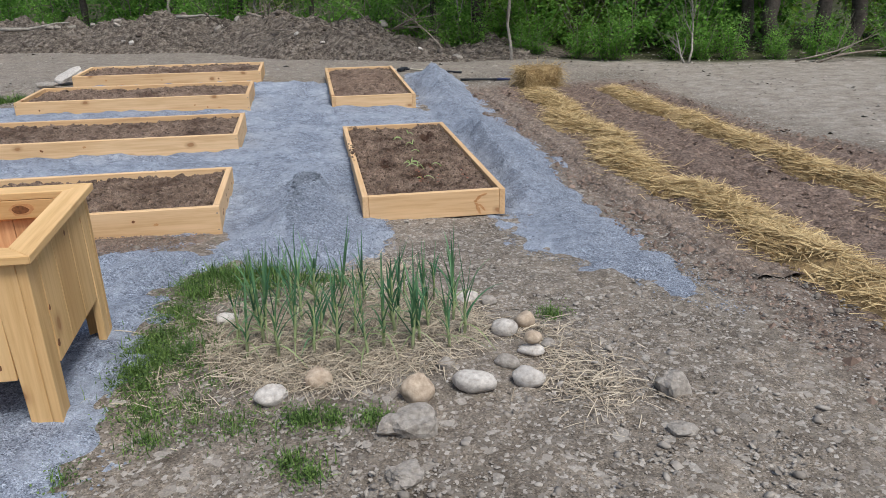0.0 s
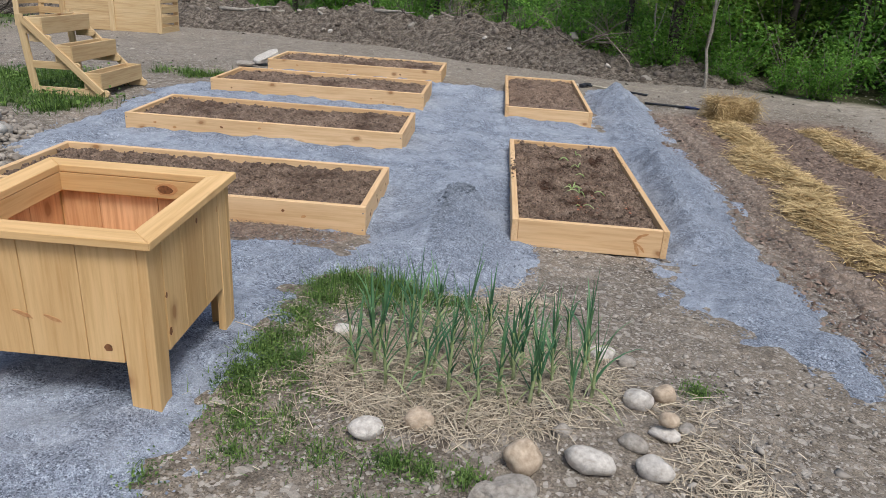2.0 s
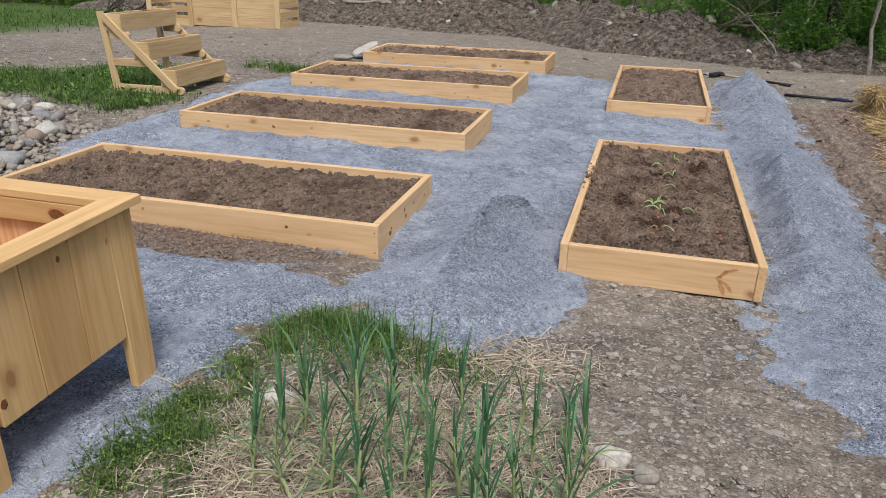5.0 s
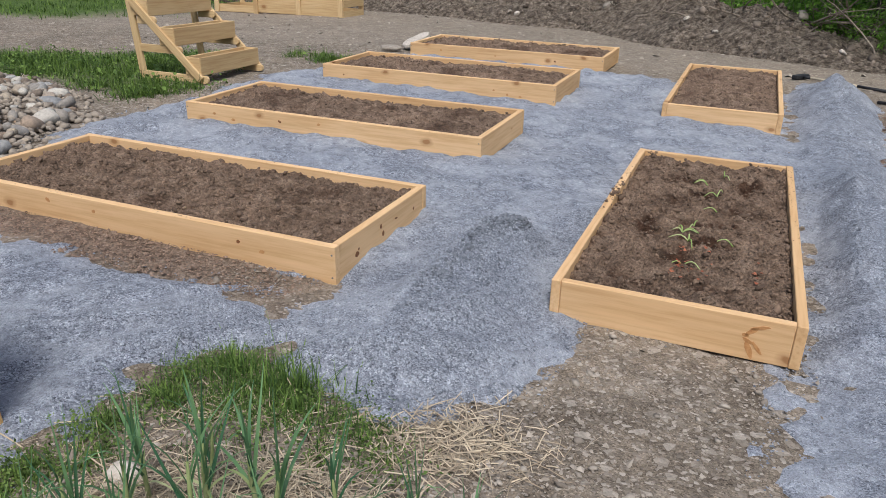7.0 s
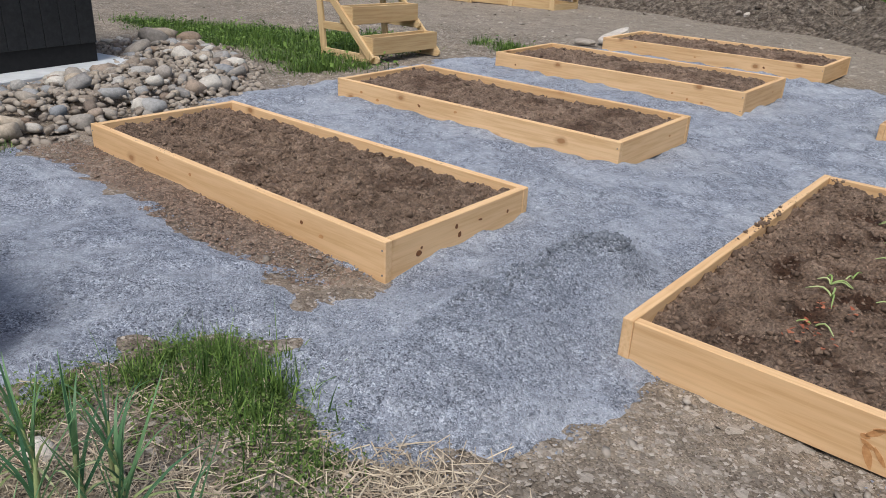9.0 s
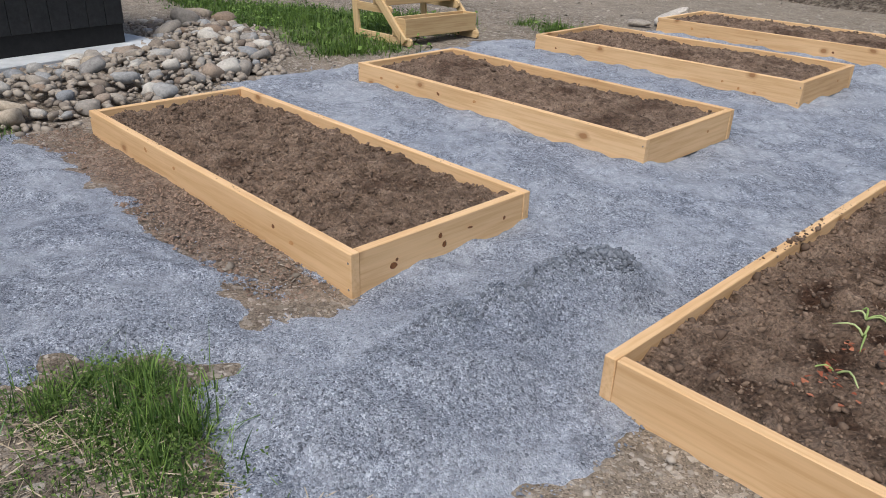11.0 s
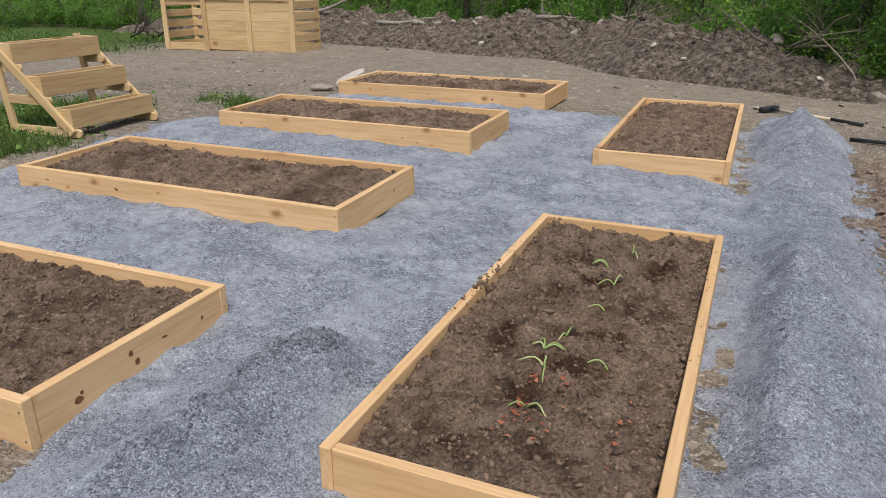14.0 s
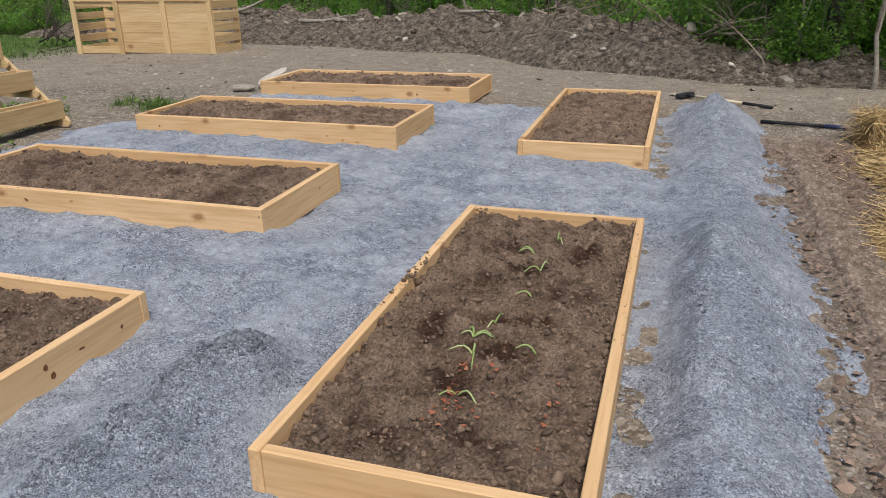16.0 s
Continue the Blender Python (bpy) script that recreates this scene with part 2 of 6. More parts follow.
GROUND = ground_material()
GRAVEL = gravel_material()
GRAVEL_BIT = plain("gravel_bits", (0.08, 0.09, 0.114), (0.345, 0.38, 0.447), 40, 0.9, 0.002, "tint")
DIRT_BIT = plain("dirt_chips", (0.11, 0.09, 0.073), (0.43, 0.385, 0.335), 30, 0.95, 0.003, "tint")
SOIL = earth("garden_soil", (0.131, 0.089, 0.064), (0.257, 0.179, 0.132), (0.352, 0.260, 0.198), (0.301, 0.238, 0.190), 70, 2.2, 0.034, True)[0]
SOIL_BIT = plain("soil_clods", (0.072, 0.048, 0.035), (0.23, 0.162, 0.119), 40, 0.95, 0.004, "tint")
TILL_BIT = plain("tilled_clods", (0.085, 0.056, 0.042), (0.32, 0.232, 0.182), 40, 0.95, 0.004, "tint")
BERM = earth("berm_soil", (0.065, 0.051, 0.041), (0.165, 0.135, 0.11), (0.305, 0.262, 0.22), (0.38, 0.335, 0.29), 22, 2, 0.085)[0]
PINE = pine("fresh_pine", (0.665, 0.458, 0.262), (0.605, 0.396, 0.212))
PLANTER_PINE = pine("golden_pine", (0.64, 0.42, 0.20), (0.58, 0.365, 0.16), knots=1.6)
PINE_PALE = pine("pale_pine", (0.59, 0.445, 0.258), (0.525, 0.372, 0.205), knots=1.1)
CEDAR = pine("reddish_cedar", (0.68, 0.41, 0.22), (0.58, 0.32, 0.16), knots=1.5)
STRAW = plain("straw", (0.20, 0.12, 0.042), (0.74, 0.565, 0.295), 12, 0.7, 0.003, "tint")
STRAW_BED = plain("packed_straw", (0.14, 0.088, 0.04), (0.46, 0.325, 0.155), 38, 0.9, 0.02)
MULCH = plain("weathered_straw", (0.20, 0.155, 0.11), (0.62, 0.53, 0.40), 12, 0.8, 0.003, "tint")
GRASS = leaf_material("grass_blade", (0.025, 0.065, 0.015), (0.24, 0.37, 0.09), 0.3)
WEED = leaf_material("weed_leaf", (0.03, 0.065, 0.016), (0.19, 0.28, 0.075), 0.25, 0.7)
GRASS_DEEP = leaf_material("verge_blade", (0.025, 0.06, 0.013), (0.19, 0.30, 0.065), 0.3)
DRYGRASS = leaf_material("tall_grass", (0.035, 0.085, 0.022), (0.17, 0.29, 0.08), 0.3)
GARLIC = leaf_material("garlic_leaf", (0.045, 0.13, 0.07), (0.18, 0.33, 0.15), 0.35, 0.45)
GARLIC_STEM = leaf_material("garlic_stem", (0.24, 0.30, 0.12), (0.42, 0.46, 0.26), 0.2)
LEAF = leaf_material("forest_leaf", (0.05, 0.14, 0.024), (0.31, 0.56, 0.10), 0.55)
LEAF_DEEP = leaf_material("deep_forest_leaf", (0.03, 0.08, 0.014), (0.36, 0.52, 0.09), 0.55)
BARK = plain("bark", (0.04, 0.032, 0.026), (0.12, 0.10, 0.083), 14, 0.95, 0.03)
BARK_PALE = plain("pale_bark", (0.17, 0.15, 0.125), (0.40, 0.36, 0.31), 16, 0.9, 0.02)
TWIG = plain("dead_branch", (0.13, 0.10, 0.08), (0.34, 0.29, 0.24), 20, 0.9, 0.01)
STONE = stone_material()
PALE_STONE = plain("pale_river_stone", (0.33, 0.29, 0.255), (0.66, 0.61, 0.555), 34, 0.85, 0.012)
TAN_STONE = plain("tan_river_stone", (0.29, 0.215, 0.15), (0.56, 0.45, 0.34), 34, 0.85, 0.01)
GREY_ROCK = plain("grey_field_rock", (0.20, 0.172, 0.145), (0.44, 0.395, 0.345), 40, 0.95, 0.025)
SLATE = plain("dark_board", (0.017, 0.018, 0.02), (0.034, 0.035, 0.038), 20, 0.6, 0.002)
BLACK = plain("black_plinth", (0.008, 0.008, 0.009), (0.016, 0.016, 0.017), 20, 0.6, 0.002)
CONCRETE = plain("concrete", (0.42, 0.44, 0.46), (0.58, 0.60, 0.62), 6, 0.9, 0.003)
RUBBER = plain("black_rubber", (0.012, 0.013, 0.016), (0.03, 0.032, 0.038), 20, 0.6, 0.001)
BLUE = plain("dark_blue_paint", (0.018, 0.025, 0.07), (0.035, 0.045, 0.11), 20, 0.5, 0.001)
HANDLE = plain("pale_handle", (0.50, 0.42, 0.30), (0.64, 0.56, 0.43), 20, 0.6, 0.001)
RUST = leaf_material("rusty_dry_leaf", (0.27, 0.075, 0.04), (0.50, 0.20, 0.115), 0.2)
SPROUT = leaf_material("pale_sprout", (0.25, 0.40, 0.09), (0.62, 0.68, 0.36), 0.3)
STEEL = plain("screw_head", (0.10, 0.10, 0.10), (0.2, 0.2, 0.2), 20, 0.4, 0.0005)
KNOT = plain("knot_wood", (0.10, 0.04, 0.018), (0.27, 0.115, 0.045), 60, 0.6, 0.001)
RED_KNOT = plain("reddish_knot", (0.40, 0.18, 0.07), (0.58, 0.32, 0.14), 45, 0.6, 0.001)
FAR_WOOD = plain("far_woodland", (0.015, 0.037, 0.009), (0.085, 0.155, 0.034), 0.6, 1.0, 0.1)

# ---- mesh helpers ----
rng = np.random.default_rng(7)


def mesh_of(name, verts, faces, mat, smooth=False, tint=None):
    me = bpy.data.meshes.new(name)
    if isinstance(verts, np.ndarray):
        verts = verts.tolist()
    if isinstance(faces, np.ndarray):
        faces = faces.tolist()
    me.from_pydata(verts, [], faces)
    me.materials.append(mat)
    if smooth:
        me.polygons.foreach_set("use_smooth", [True] * len(me.polygons))
    if tint is not None:
        me.attributes.new("tint", "FLOAT", "POINT").data.foreach_set("value", np.asarray(tint, dtype=np.float32))
    me.update()
    return me


def child(ob, parent, m=None):
    ob.parent = parent
    if m is not None:
        ob.matrix_basis = m
    return ob


def wavy(x, y, s, seed=0.0):
    """Cheap smooth noise of numpy arrays, about -1 to 1."""
    r = np.random.default_rng(int(seed * 10) + 3)
    out = np.zeros_like(np.asarray(x, dtype=float) + np.asarray(y, dtype=float))
    for k in range(7):
        a, p, f = r.uniform(0, 6.283), r.uniform(0, 6.283), s * r.uniform(0.6, 1.9)
        out = out + np.sin((np.cos(a) * x + np.sin(a) * y) * f + p + 0.8 * np.sin((np.sin(a) * x - np.cos(a) * y) * f * 0.6 + p * 2))
    return out / 4.5


def crumb(x, y, s, seed=0):
    """Lattice noise of numpy arrays, -1 to 1, with s cells to the metre: lumpier than wavy()."""
    x, y = np.asarray(x, dtype=float) * s + seed * 17.3, np.asarray(y, dtype=float) * s - seed * 9.1
    x, y = 0.94 * x + 0.34 * y, 0.94 * y - 0.34 * x
    i, j = np.floor(x), np.floor(y)
    u, w = x - i, y - j
    u, w = u * u * (3 - 2 * u), w * w * (3 - 2 * w)

    def value(a, b):
        q = np.sin(a * 127.1 + b * 311.7 + seed * 74.7) * 43758.5453
        return 2 * (q - np.floor(q)) - 1

    return (value(i, j) * (1 - u) + value(i + 1, j) * u) * (1 - w) + (value(i, j + 1) * (1 - u) + value(i + 1, j + 1) * u) * w


SPOT = np.array([(-.45, -2.3, -.045), (-.45, -1.6, .005), (-1.3, -2.2, -.03), (0, 0, .02), (-3, 0, .01), (0, 2.4, .055), (-3, 2.4, .06), (0, 5, .085), (-3, 5, .1), (0, 7.6, .13),
                 (-3, 7.6, .12), (1.2, .2, -.15), (2.4, .2, -.165), (1.8, .05, -.15), (1.2, 3.3, -.1), (2.4, 3.3, -.1), (1.1, 5.3, -.035), (2.3, 5.3, -.03),
                 (1.1, 8.3, .055), (2.3, 8.3, .045), (1.8, -2.4, .06), (.9, -2.4, .065), (1.5, -1.2, -.03), (-4.2, 3.9, .12), (-4.2, 5, .13),
                 (-7.3, 13.5, .1), (4, -1, -.1), (5, 4, -.08), (8, 9, 0), (1, -5.5, .06), (-6, 1, .1), (3.2, -3, 0)])


def ground_z(x, y):
    x, y = np.asarray(x, dtype=float), np.asarray(y, dtype=float)
    num, den = 0.05 * 0.02, 0.02
    for sx, sy, sz in SPOT:
        w = np.exp(-((x - sx) ** 2 + (y - sy) ** 2) / 1.6)
        num, den = num + w * sz, den + w
    return num / den


def gz(x, y):
    return float(ground_z(x, y))


def outline_distance(x, y, poly):
    """Signed distance to a closed outline, negative inside."""
    d, inside = np.full(x.shape, 1e9), np.zeros(x.shape, dtype=bool)
    for (ax, ay), (bx, by) in zip(poly, poly[1:] + poly[:1]):
        ex, ey = bx - ax, by - ay
        t = np.clip(((x - ax) * ex + (y - ay) * ey) / (ex * ex + ey * ey), 0, 1)
        d = np.minimum(d, (x - ax - t * ex) ** 2 + (y - ay - t * ey) ** 2)
        if ey:
            inside ^= ((ay > y) != (by > y)) & (x < ex * (y - ay) / ey + ax)
    return np.where(inside, -1, 1) * np.sqrt(d)


def grid_faces(nx, ny, keep=None):
    i, j = np.meshgrid(np.arange(nx - 1), np.arange(ny - 1))
    a = (j * nx + i).ravel()
    f = np.stack([a, a + 1, a + nx + 1, a + nx], 1)
    return f if keep is None else f[keep.ravel()[f].any(1)]


def compact(v, f):
    used = np.unique(f)
    back = np.zeros(len(v), dtype=int)
    back[used] = np.arange(len(used))
    return v[used], back[f]


def box_mesh(name, lx, ly, lz, mat, bevel=0.004):
    """A board centred on its own origin, its length along x."""
    bm = bmesh.new()
    bmesh.ops.create_cube(bm, size=1)
    bmesh.ops.scale(bm, vec=(lx, ly, lz), verts=bm.verts)
    bmesh.ops.bevel(bm, geom=list(bm.edges), offset=bevel, segments=1, affect="EDGES")
    me = bpy.data.meshes.new(name)
    bm.to_mesh(me)
    bm.free()
    me.materials.append(mat)
    return me


def board(name, parent, size, at, mat, turn=(0, 0, 0), bevel=0.004):
    return child(new(name, box_mesh(name, *size, mat, bevel)), parent, pose(*at, *turn))


def along(parent, name, a, b, w, t, mat, roll=0.0):
    """A board from a to b; w is its width, t its thickness."""
    a, b = Vector(a), Vector(b)
    d = b - a
    q = d.to_track_quat("X", "Z").to_matrix().to_4x4()
    return child(new(name, box_mesh(name, d.length, t, w, mat)), parent, Matrix.Translation((a + b) / 2) @ q @ pose(0, 0, 0, roll))


def prism(name, outline, depth, mat, bevel=0.003):
    """An outline in x and z, given depth along y, about its own origin."""
    bm = bmesh.new()
    vs = [bm.verts.new((x, -depth / 2, z)) for x, z in outline]
    f = bm.faces.new(vs)
    r = bmesh.ops.extrude_face_region(bm, geom=[f])
    bmesh.ops.translate(bm, vec=(0, depth, 0), verts=[v for v in r["geom"] if isinstance(v, bmesh.types.BMVert)])
    bmesh.ops.recalc_face_normals(bm, faces=list(bm.faces))
    bmesh.ops.bevel(bm, geom=list(bm.edges), offset=bevel, segments=1, affect="EDGES")
    me = bpy.data.meshes.new(name)
    bm.to_mesh(me)
    bm.free()
    me.materials.append(mat)
    return me


def stone_mesh(name, size, mat, seed, rough=0.10, level=3, power=1.0):
    """A rounded stone; power below 1 makes it blockier."""
    bm = bmesh.new()
    bmesh.ops.create_icosphere(bm, subdivisions=level, radius=1)
    off = Vector((seed * 3.1, seed * 1.7, seed * 2.3))
    for v in bm.verts:
        c = v.co.copy()
        c = Vector([math.copysign(abs(k) ** power, k) for k in c])
        c *= 1 + rough * noise.noise(c * 1.1 + off) * 1.6 + rough * 0.35 * noise.noise(c * 4 + off)
        v.co = Vector((c.x * size[0] / 2, c.y * size[1] / 2, c.z * size[2] / 2))
    me = bpy.data.meshes.new(name)
    bm.to_mesh(me)
    bm.free()
    me.materials.append(mat)
    me.polygons.foreach_set("use_smooth", [True] * len(me.polygons))
    return me


BIT_V = np.array([(1, 0, -0.35), (0, 1, -0.35), (-1, 0, -0.35), (0, -1, -0.35), (0.15, 0.1, 0.85)], dtype=float)
BIT_F = np.array([(0, 1, 4), (1, 2, 4), (2, 3, 4), (3, 0, 4)])


def bits(name, p, size, mat, flat=0.6):
    """Small angular lumps at the points p, bedded in what they lie on, as one mesh."""
    k = len(p)
    v = BIT_V[None] * rng.uniform(0.55, 1.2, (k, 5, 1)) * size[:, None, None] * np.stack([rng.uniform(0.7, 1.3, k), rng.uniform(0.7, 1.3, k), rng.uniform(0.6, 1.1, k) * flat], 1)[:, None, :]
    a = rng.uniform(0, 6.283, k)
    c, s = np.cos(a)[:, None], np.sin(a)[:, None]
    tip = rng.normal(0, 0.35, (k, 1))
    x, y, z = v[..., 0] * c - v[..., 1] * s, v[..., 0] * s + v[..., 1] * c, v[..., 2] + tip * v[..., 0]
    v = np.stack([x, y, z], 2) + p[:, None, :]
    f = (BIT_F[None] + 5 * np.arange(k)[:, None, None]).reshape(-1, 3)
    return mesh_of(name, v.reshape(-1, 3), f, mat, False, np.repeat(rng.uniform(0, 1, k), 5))


ICO = bmesh.new()
bmesh.ops.create_icosphere(ICO, subdivisions=2, radius=1)
ICO.verts.ensure_lookup_table()
BLOB_V, BLOB_F = np.array([v.co[:] for v in ICO.verts]), np.array([[v.index for v in f.verts] for f in ICO.faces])
ICO.free()
ICO = bmesh.new()
bmesh.ops.create_icosphere(ICO, subdivisions=1, radius=1)
CRUMB_V, CRUMB_F = np.array([v.co[:] for v in ICO.verts]), np.array([[v.index for v in f.verts] for f in ICO.faces])
ICO.free()


def blobs(name, p, size, mat, fine=False, rough=0.22, flat=0.75):
    """Rounded lumps at the points p, as one mesh."""
    k, (bv, bf) = len(p), ((BLOB_V, BLOB_F) if fine else (CRUMB_V, CRUMB_F))
    m = len(bv)
    v = bv[None] * (1 + rng.normal(0, rough, (k, m, 1)).clip(-0.45, 0.45)) * size[:, None, None] * np.stack([rng.uniform(0.75, 1.4, k), rng.uniform(0.6, 1.0, k), rng.uniform(0.7, 1.1, k) * flat], 1)[:, None, :]
    a = rng.uniform(0, 6.283, k)
    c, s = np.cos(a)[:, None], np.sin(a)[:, None]
    tip = rng.normal(0, 0.3, (k, 1))
    v = np.stack([v[..., 0] * c - v[..., 1] * s, v[..., 0] * s + v[..., 1] * c, v[..., 2] + tip * v[..., 0]], 2) + p[:, None, :]
    f = (bf[None] + m * np.arange(k)[:, None, None]).reshape(-1, 3)
    return mesh_of(name, v.reshape(-1, 3), f, mat, True, np.repeat(rng.uniform(0, 1, k), m))


def ribbons(p, heading, rise, length, width, droop, segs=2, taper=True, roll=None):
    """Blades or stalks: start points, heading and rise angles, lengths. Returns vertices, faces and a value per blade."""
    k = len(p)
    d = np.stack([np.cos(heading) * np.cos(rise), np.sin(heading) * np.cos(rise), np.sin(rise)], 1)
    side = np.stack([-np.sin(heading), np.cos(heading), np.zeros(k)], 1)
    if roll is not None:
        up = np.cross(d, side)
        side = side * np.cos(roll)[:, None] + up * np.sin(roll)[:, None]
    vs = []
    for i in range(segs + 1):
        t = i / segs
        c = p + d * (length * t)[:, None]
        c[:, 2] -= droop * length * t * t
        c[:, :2] += (np.stack([np.cos(heading), np.sin(heading)], 1) * (droop * length * t * t * 0.4)[:, None])
        w = width * ((1 - 0.92 * t ** 1.6) if taper else 1.0)
        vs += [c - side * (w / 2)[:, None], c + side * (w / 2)[:, None]]
    v = np.stack(vs, 1)
    m = 2 * (segs + 1)
    f = np.array([(2 * i, 2 * i + 1, 2 * i + 3, 2 * i + 2) for i in range(segs)])
    f = (f[None] + m * np.arange(k)[:, None, None]).reshape(-1, 4)
    return v.reshape(-1, 3), f, np.repeat(rng.uniform(0, 1, k), m)


def tube(points, radii, sides=6):
    """A tapered round stem through the points: vertices and faces."""
    vs, fs = [], []
    pts = [Vector(q) for q in points]
    for i, q in enumerate(pts):
        d = (pts[min(i + 1, len(pts) - 1)] - pts[max(i - 1, 0)]).normalized()
        u = d.cross(Vector((0.31, 0.95, 0.05))).normalized()
        w = d.cross(u)
        for s in range(sides):
            a = 6.2832 * s / sides
            vs.append(tuple(q + (u * math.cos(a) + w * math.sin(a)) * radii[i]))
    for i in range(len(pts) - 1):
        for s in range(sides):
            a, b = i * sides + s, i * sides + (s + 1) % sides
            fs.append((a, b, b + sides, a + sides))
    fs.append(tuple(range(sides - 1, -1, -1)))
    fs.append(tuple(range((len(pts) - 1) * sides, len(pts) * sides)))
    return vs, fs


def tubes(name, stems, mat, sides=6):
    vs, fs = [], []
    for pts, rad in stems:
        v, f = tube(pts, rad, sides)
        fs += [tuple(i + len(vs) for i in q) for q in f]
        vs += v
    return mesh_of(name, vs, fs, mat, True)


# ---- the ground ----
def axis(lo, hi, step, far):
    core = np.arange(lo, hi + step / 2, step)
    out, s = [], step
    e = 0.0
    while e < far:
        s *= 1.25
        e += s
        out.append(e)
    out = np.array(out)
    return np.concatenate([(lo - out)[::-1], core, hi + out])


VERGE = [(-10, 3.7), (-7.5, 5.5), (-5.3, 6.0), (-4.6, 5.6), (-4.45, 3.6), (-4.1, 3.3), (-4.2, 2.9), (-5.4, 3.0), (-7.5, 3.3)]
gx, gy = axis(-4.4, 6.8, 0.065, 900.0), axis(-4.6, 9.5, 0.065, 900.0)
X, Y = np.meshgrid(gx, gy)


def dirt_top(x, y):
    """Height of the bare ground with its lumps, and how far it is tilled."""
    near = np.clip(1.4 - np.maximum(np.abs(x - 1) / 9, np.abs(y - 2) / 12), 0, 1)
    worked = np.clip((x - 3.15) / 0.35, 0, 1) * np.clip((6.75 - x + 0.25 * wavy(x, y, 1.2, 4)) / 0.3, 0, 1) * np.clip((7.2 - y) / 0.7, 0, 1) * np.clip((y + 7.5) / 0.8, 0, 1)
    worked = worked * np.clip(0.55 + np.clip((x - 3.7) / 0.5, 0, 0.45), 0, 1)
    z = ground_z(x, y) + near * (0.012 * wavy(x, y, 2.2, 1) + 0.008 * wavy(x, y, 9, 2) + 0.010 * crumb(x, y, 7, 3) + 0.009 * crumb(x, y, 14, 21))
    furrow = np.exp(-((x - 3.47) / 0.07) ** 2) * np.clip((6.5 - y) / 1.0, 0, 1)
    z = z + worked * (0.03 * crumb(x, y, 6, 5) + 0.028 * crumb(x, y, 13, 6) + 0.02 * np.sin(x * 9.5)) - 0.035 * furrow
    return z + 0.05 * np.exp(-(((x - 0.85) / 0.75) ** 2 + ((y + 2.05) / 0.6) ** 2)), worked


Z, till = dirt_top(X, Y)
till = np.maximum(till, 0.12 * np.clip((Y - 8.6 + 0.5 * wavy(X, Y, 0.8, 28)) / 1.2, 0, 1) * np.clip((4.5 - X) / 2, 0, 1) * (0.75 + 0.25 * wavy(X, Y, 2, 29)))
till = np.maximum(till, 0.8 * np.clip(1.3 - np.maximum(np.abs(X + 1.7) / 1.62, np.abs(Y + 0.12) / 0.3) + 0.15 * wavy(X, Y, 6, 23), 0, 1))
dry = np.clip((X - 6.6 + 0.5 * wavy(X, Y, 0.8, 7)) / 0.8, 0, 1) + np.clip((Y - 7.9 + 0.4 * wavy(X, Y, 0.9, 8)) / 1.0, 0, 1) * 0.4
lawn = np.clip((-0.66 * (X + 14.6) + 0.75 * (Y - 7.3) + 0.5 * wavy(X, Y, 0.8, 10)) / 0.8, 0, 1) * np.clip((-11.4 - X + 0.5 * wavy(X, Y, 0.7, 9)) / 0.6, 0, 1)
lawn = np.maximum(lawn, 0.75 * np.clip(-outline_distance(X, Y, VERGE) / 0.35 + 0.3 * wavy(X, Y, 3, 22), 0, 1))
ground = new("ground", mesh_of("ground", np.stack([X.ravel(), Y.ravel(), Z.ravel()], 1), grid_faces(len(gx), len(gy)), GROUND, True))
EDGE = [(-34, 15.5), (-27, 16.5), (-21, 17.2), (-15, 18), (-11, 18.6), (-7, 18.9), (-4, 18.3), (-1, 17.6), (1.2, 15.4), (3.0, 13.7), (4.4, 11.8), (6.3, 10.7), (8.1, 10.0), (9.6, 9.1), (12.2, 8.8), (15, 8.4), (19, 7.8)]
litter = np.clip(-outline_distance(X, Y, EDGE + [(900, 8), (900, 900), (-900, 900), (-900, 15)]) / 0.6 + 0.4, 0, 1)
for key, val in (("litter", litter), ("tilled", till), ("dry", np.clip(dry, 0, 1)), ("lawn", lawn)):
    ground.data.attributes.new(key, "FLOAT", "POINT").data.foreach_set("value", val.ravel().astype(np.float32))
tagged(ground, "bare grey-brown dirt ground with stone chips", "ground", kind="structure")

# tyre tread pressed into the soil beside the straw
tx, ty = np.meshgrid(np.arange(3.56, 3.96, 0.033), np.arange(-1.6, 6.6, 0.019))
edge = np.minimum(tx - 3.56, 3.94 - tx)
rib = np.sin((ty + 0.32 * np.abs(tx - 3.75)) * 56) * (0.7 + 0.3 * wavy(tx, ty, 6, 90))
tz = ground_z(tx, ty) + 0.7 * (dirt_top(tx, ty)[0] - ground_z(tx, ty)) + 0.026 + 0.022 * rib * np.clip(edge / 0.05, 0, 1) - 0.07 * np.clip(1 - edge / 0.06, 0, 1) ** 2
tread = tagged(new("tyre_track", mesh_of("tyre_track", np.stack([tx.ravel(), ty.ravel(), tz.ravel()], 1), grid_faces(tx.shape[1], tx.shape[0]), GROUND, True)), "ribbed tyre track pressed into brown soil", "tyre track", kind="stuff")
tread.data.attributes.new("tilled", "FLOAT", "POINT").data.foreach_set("value", np.full(tx.size, 0.6, dtype=np.float32))

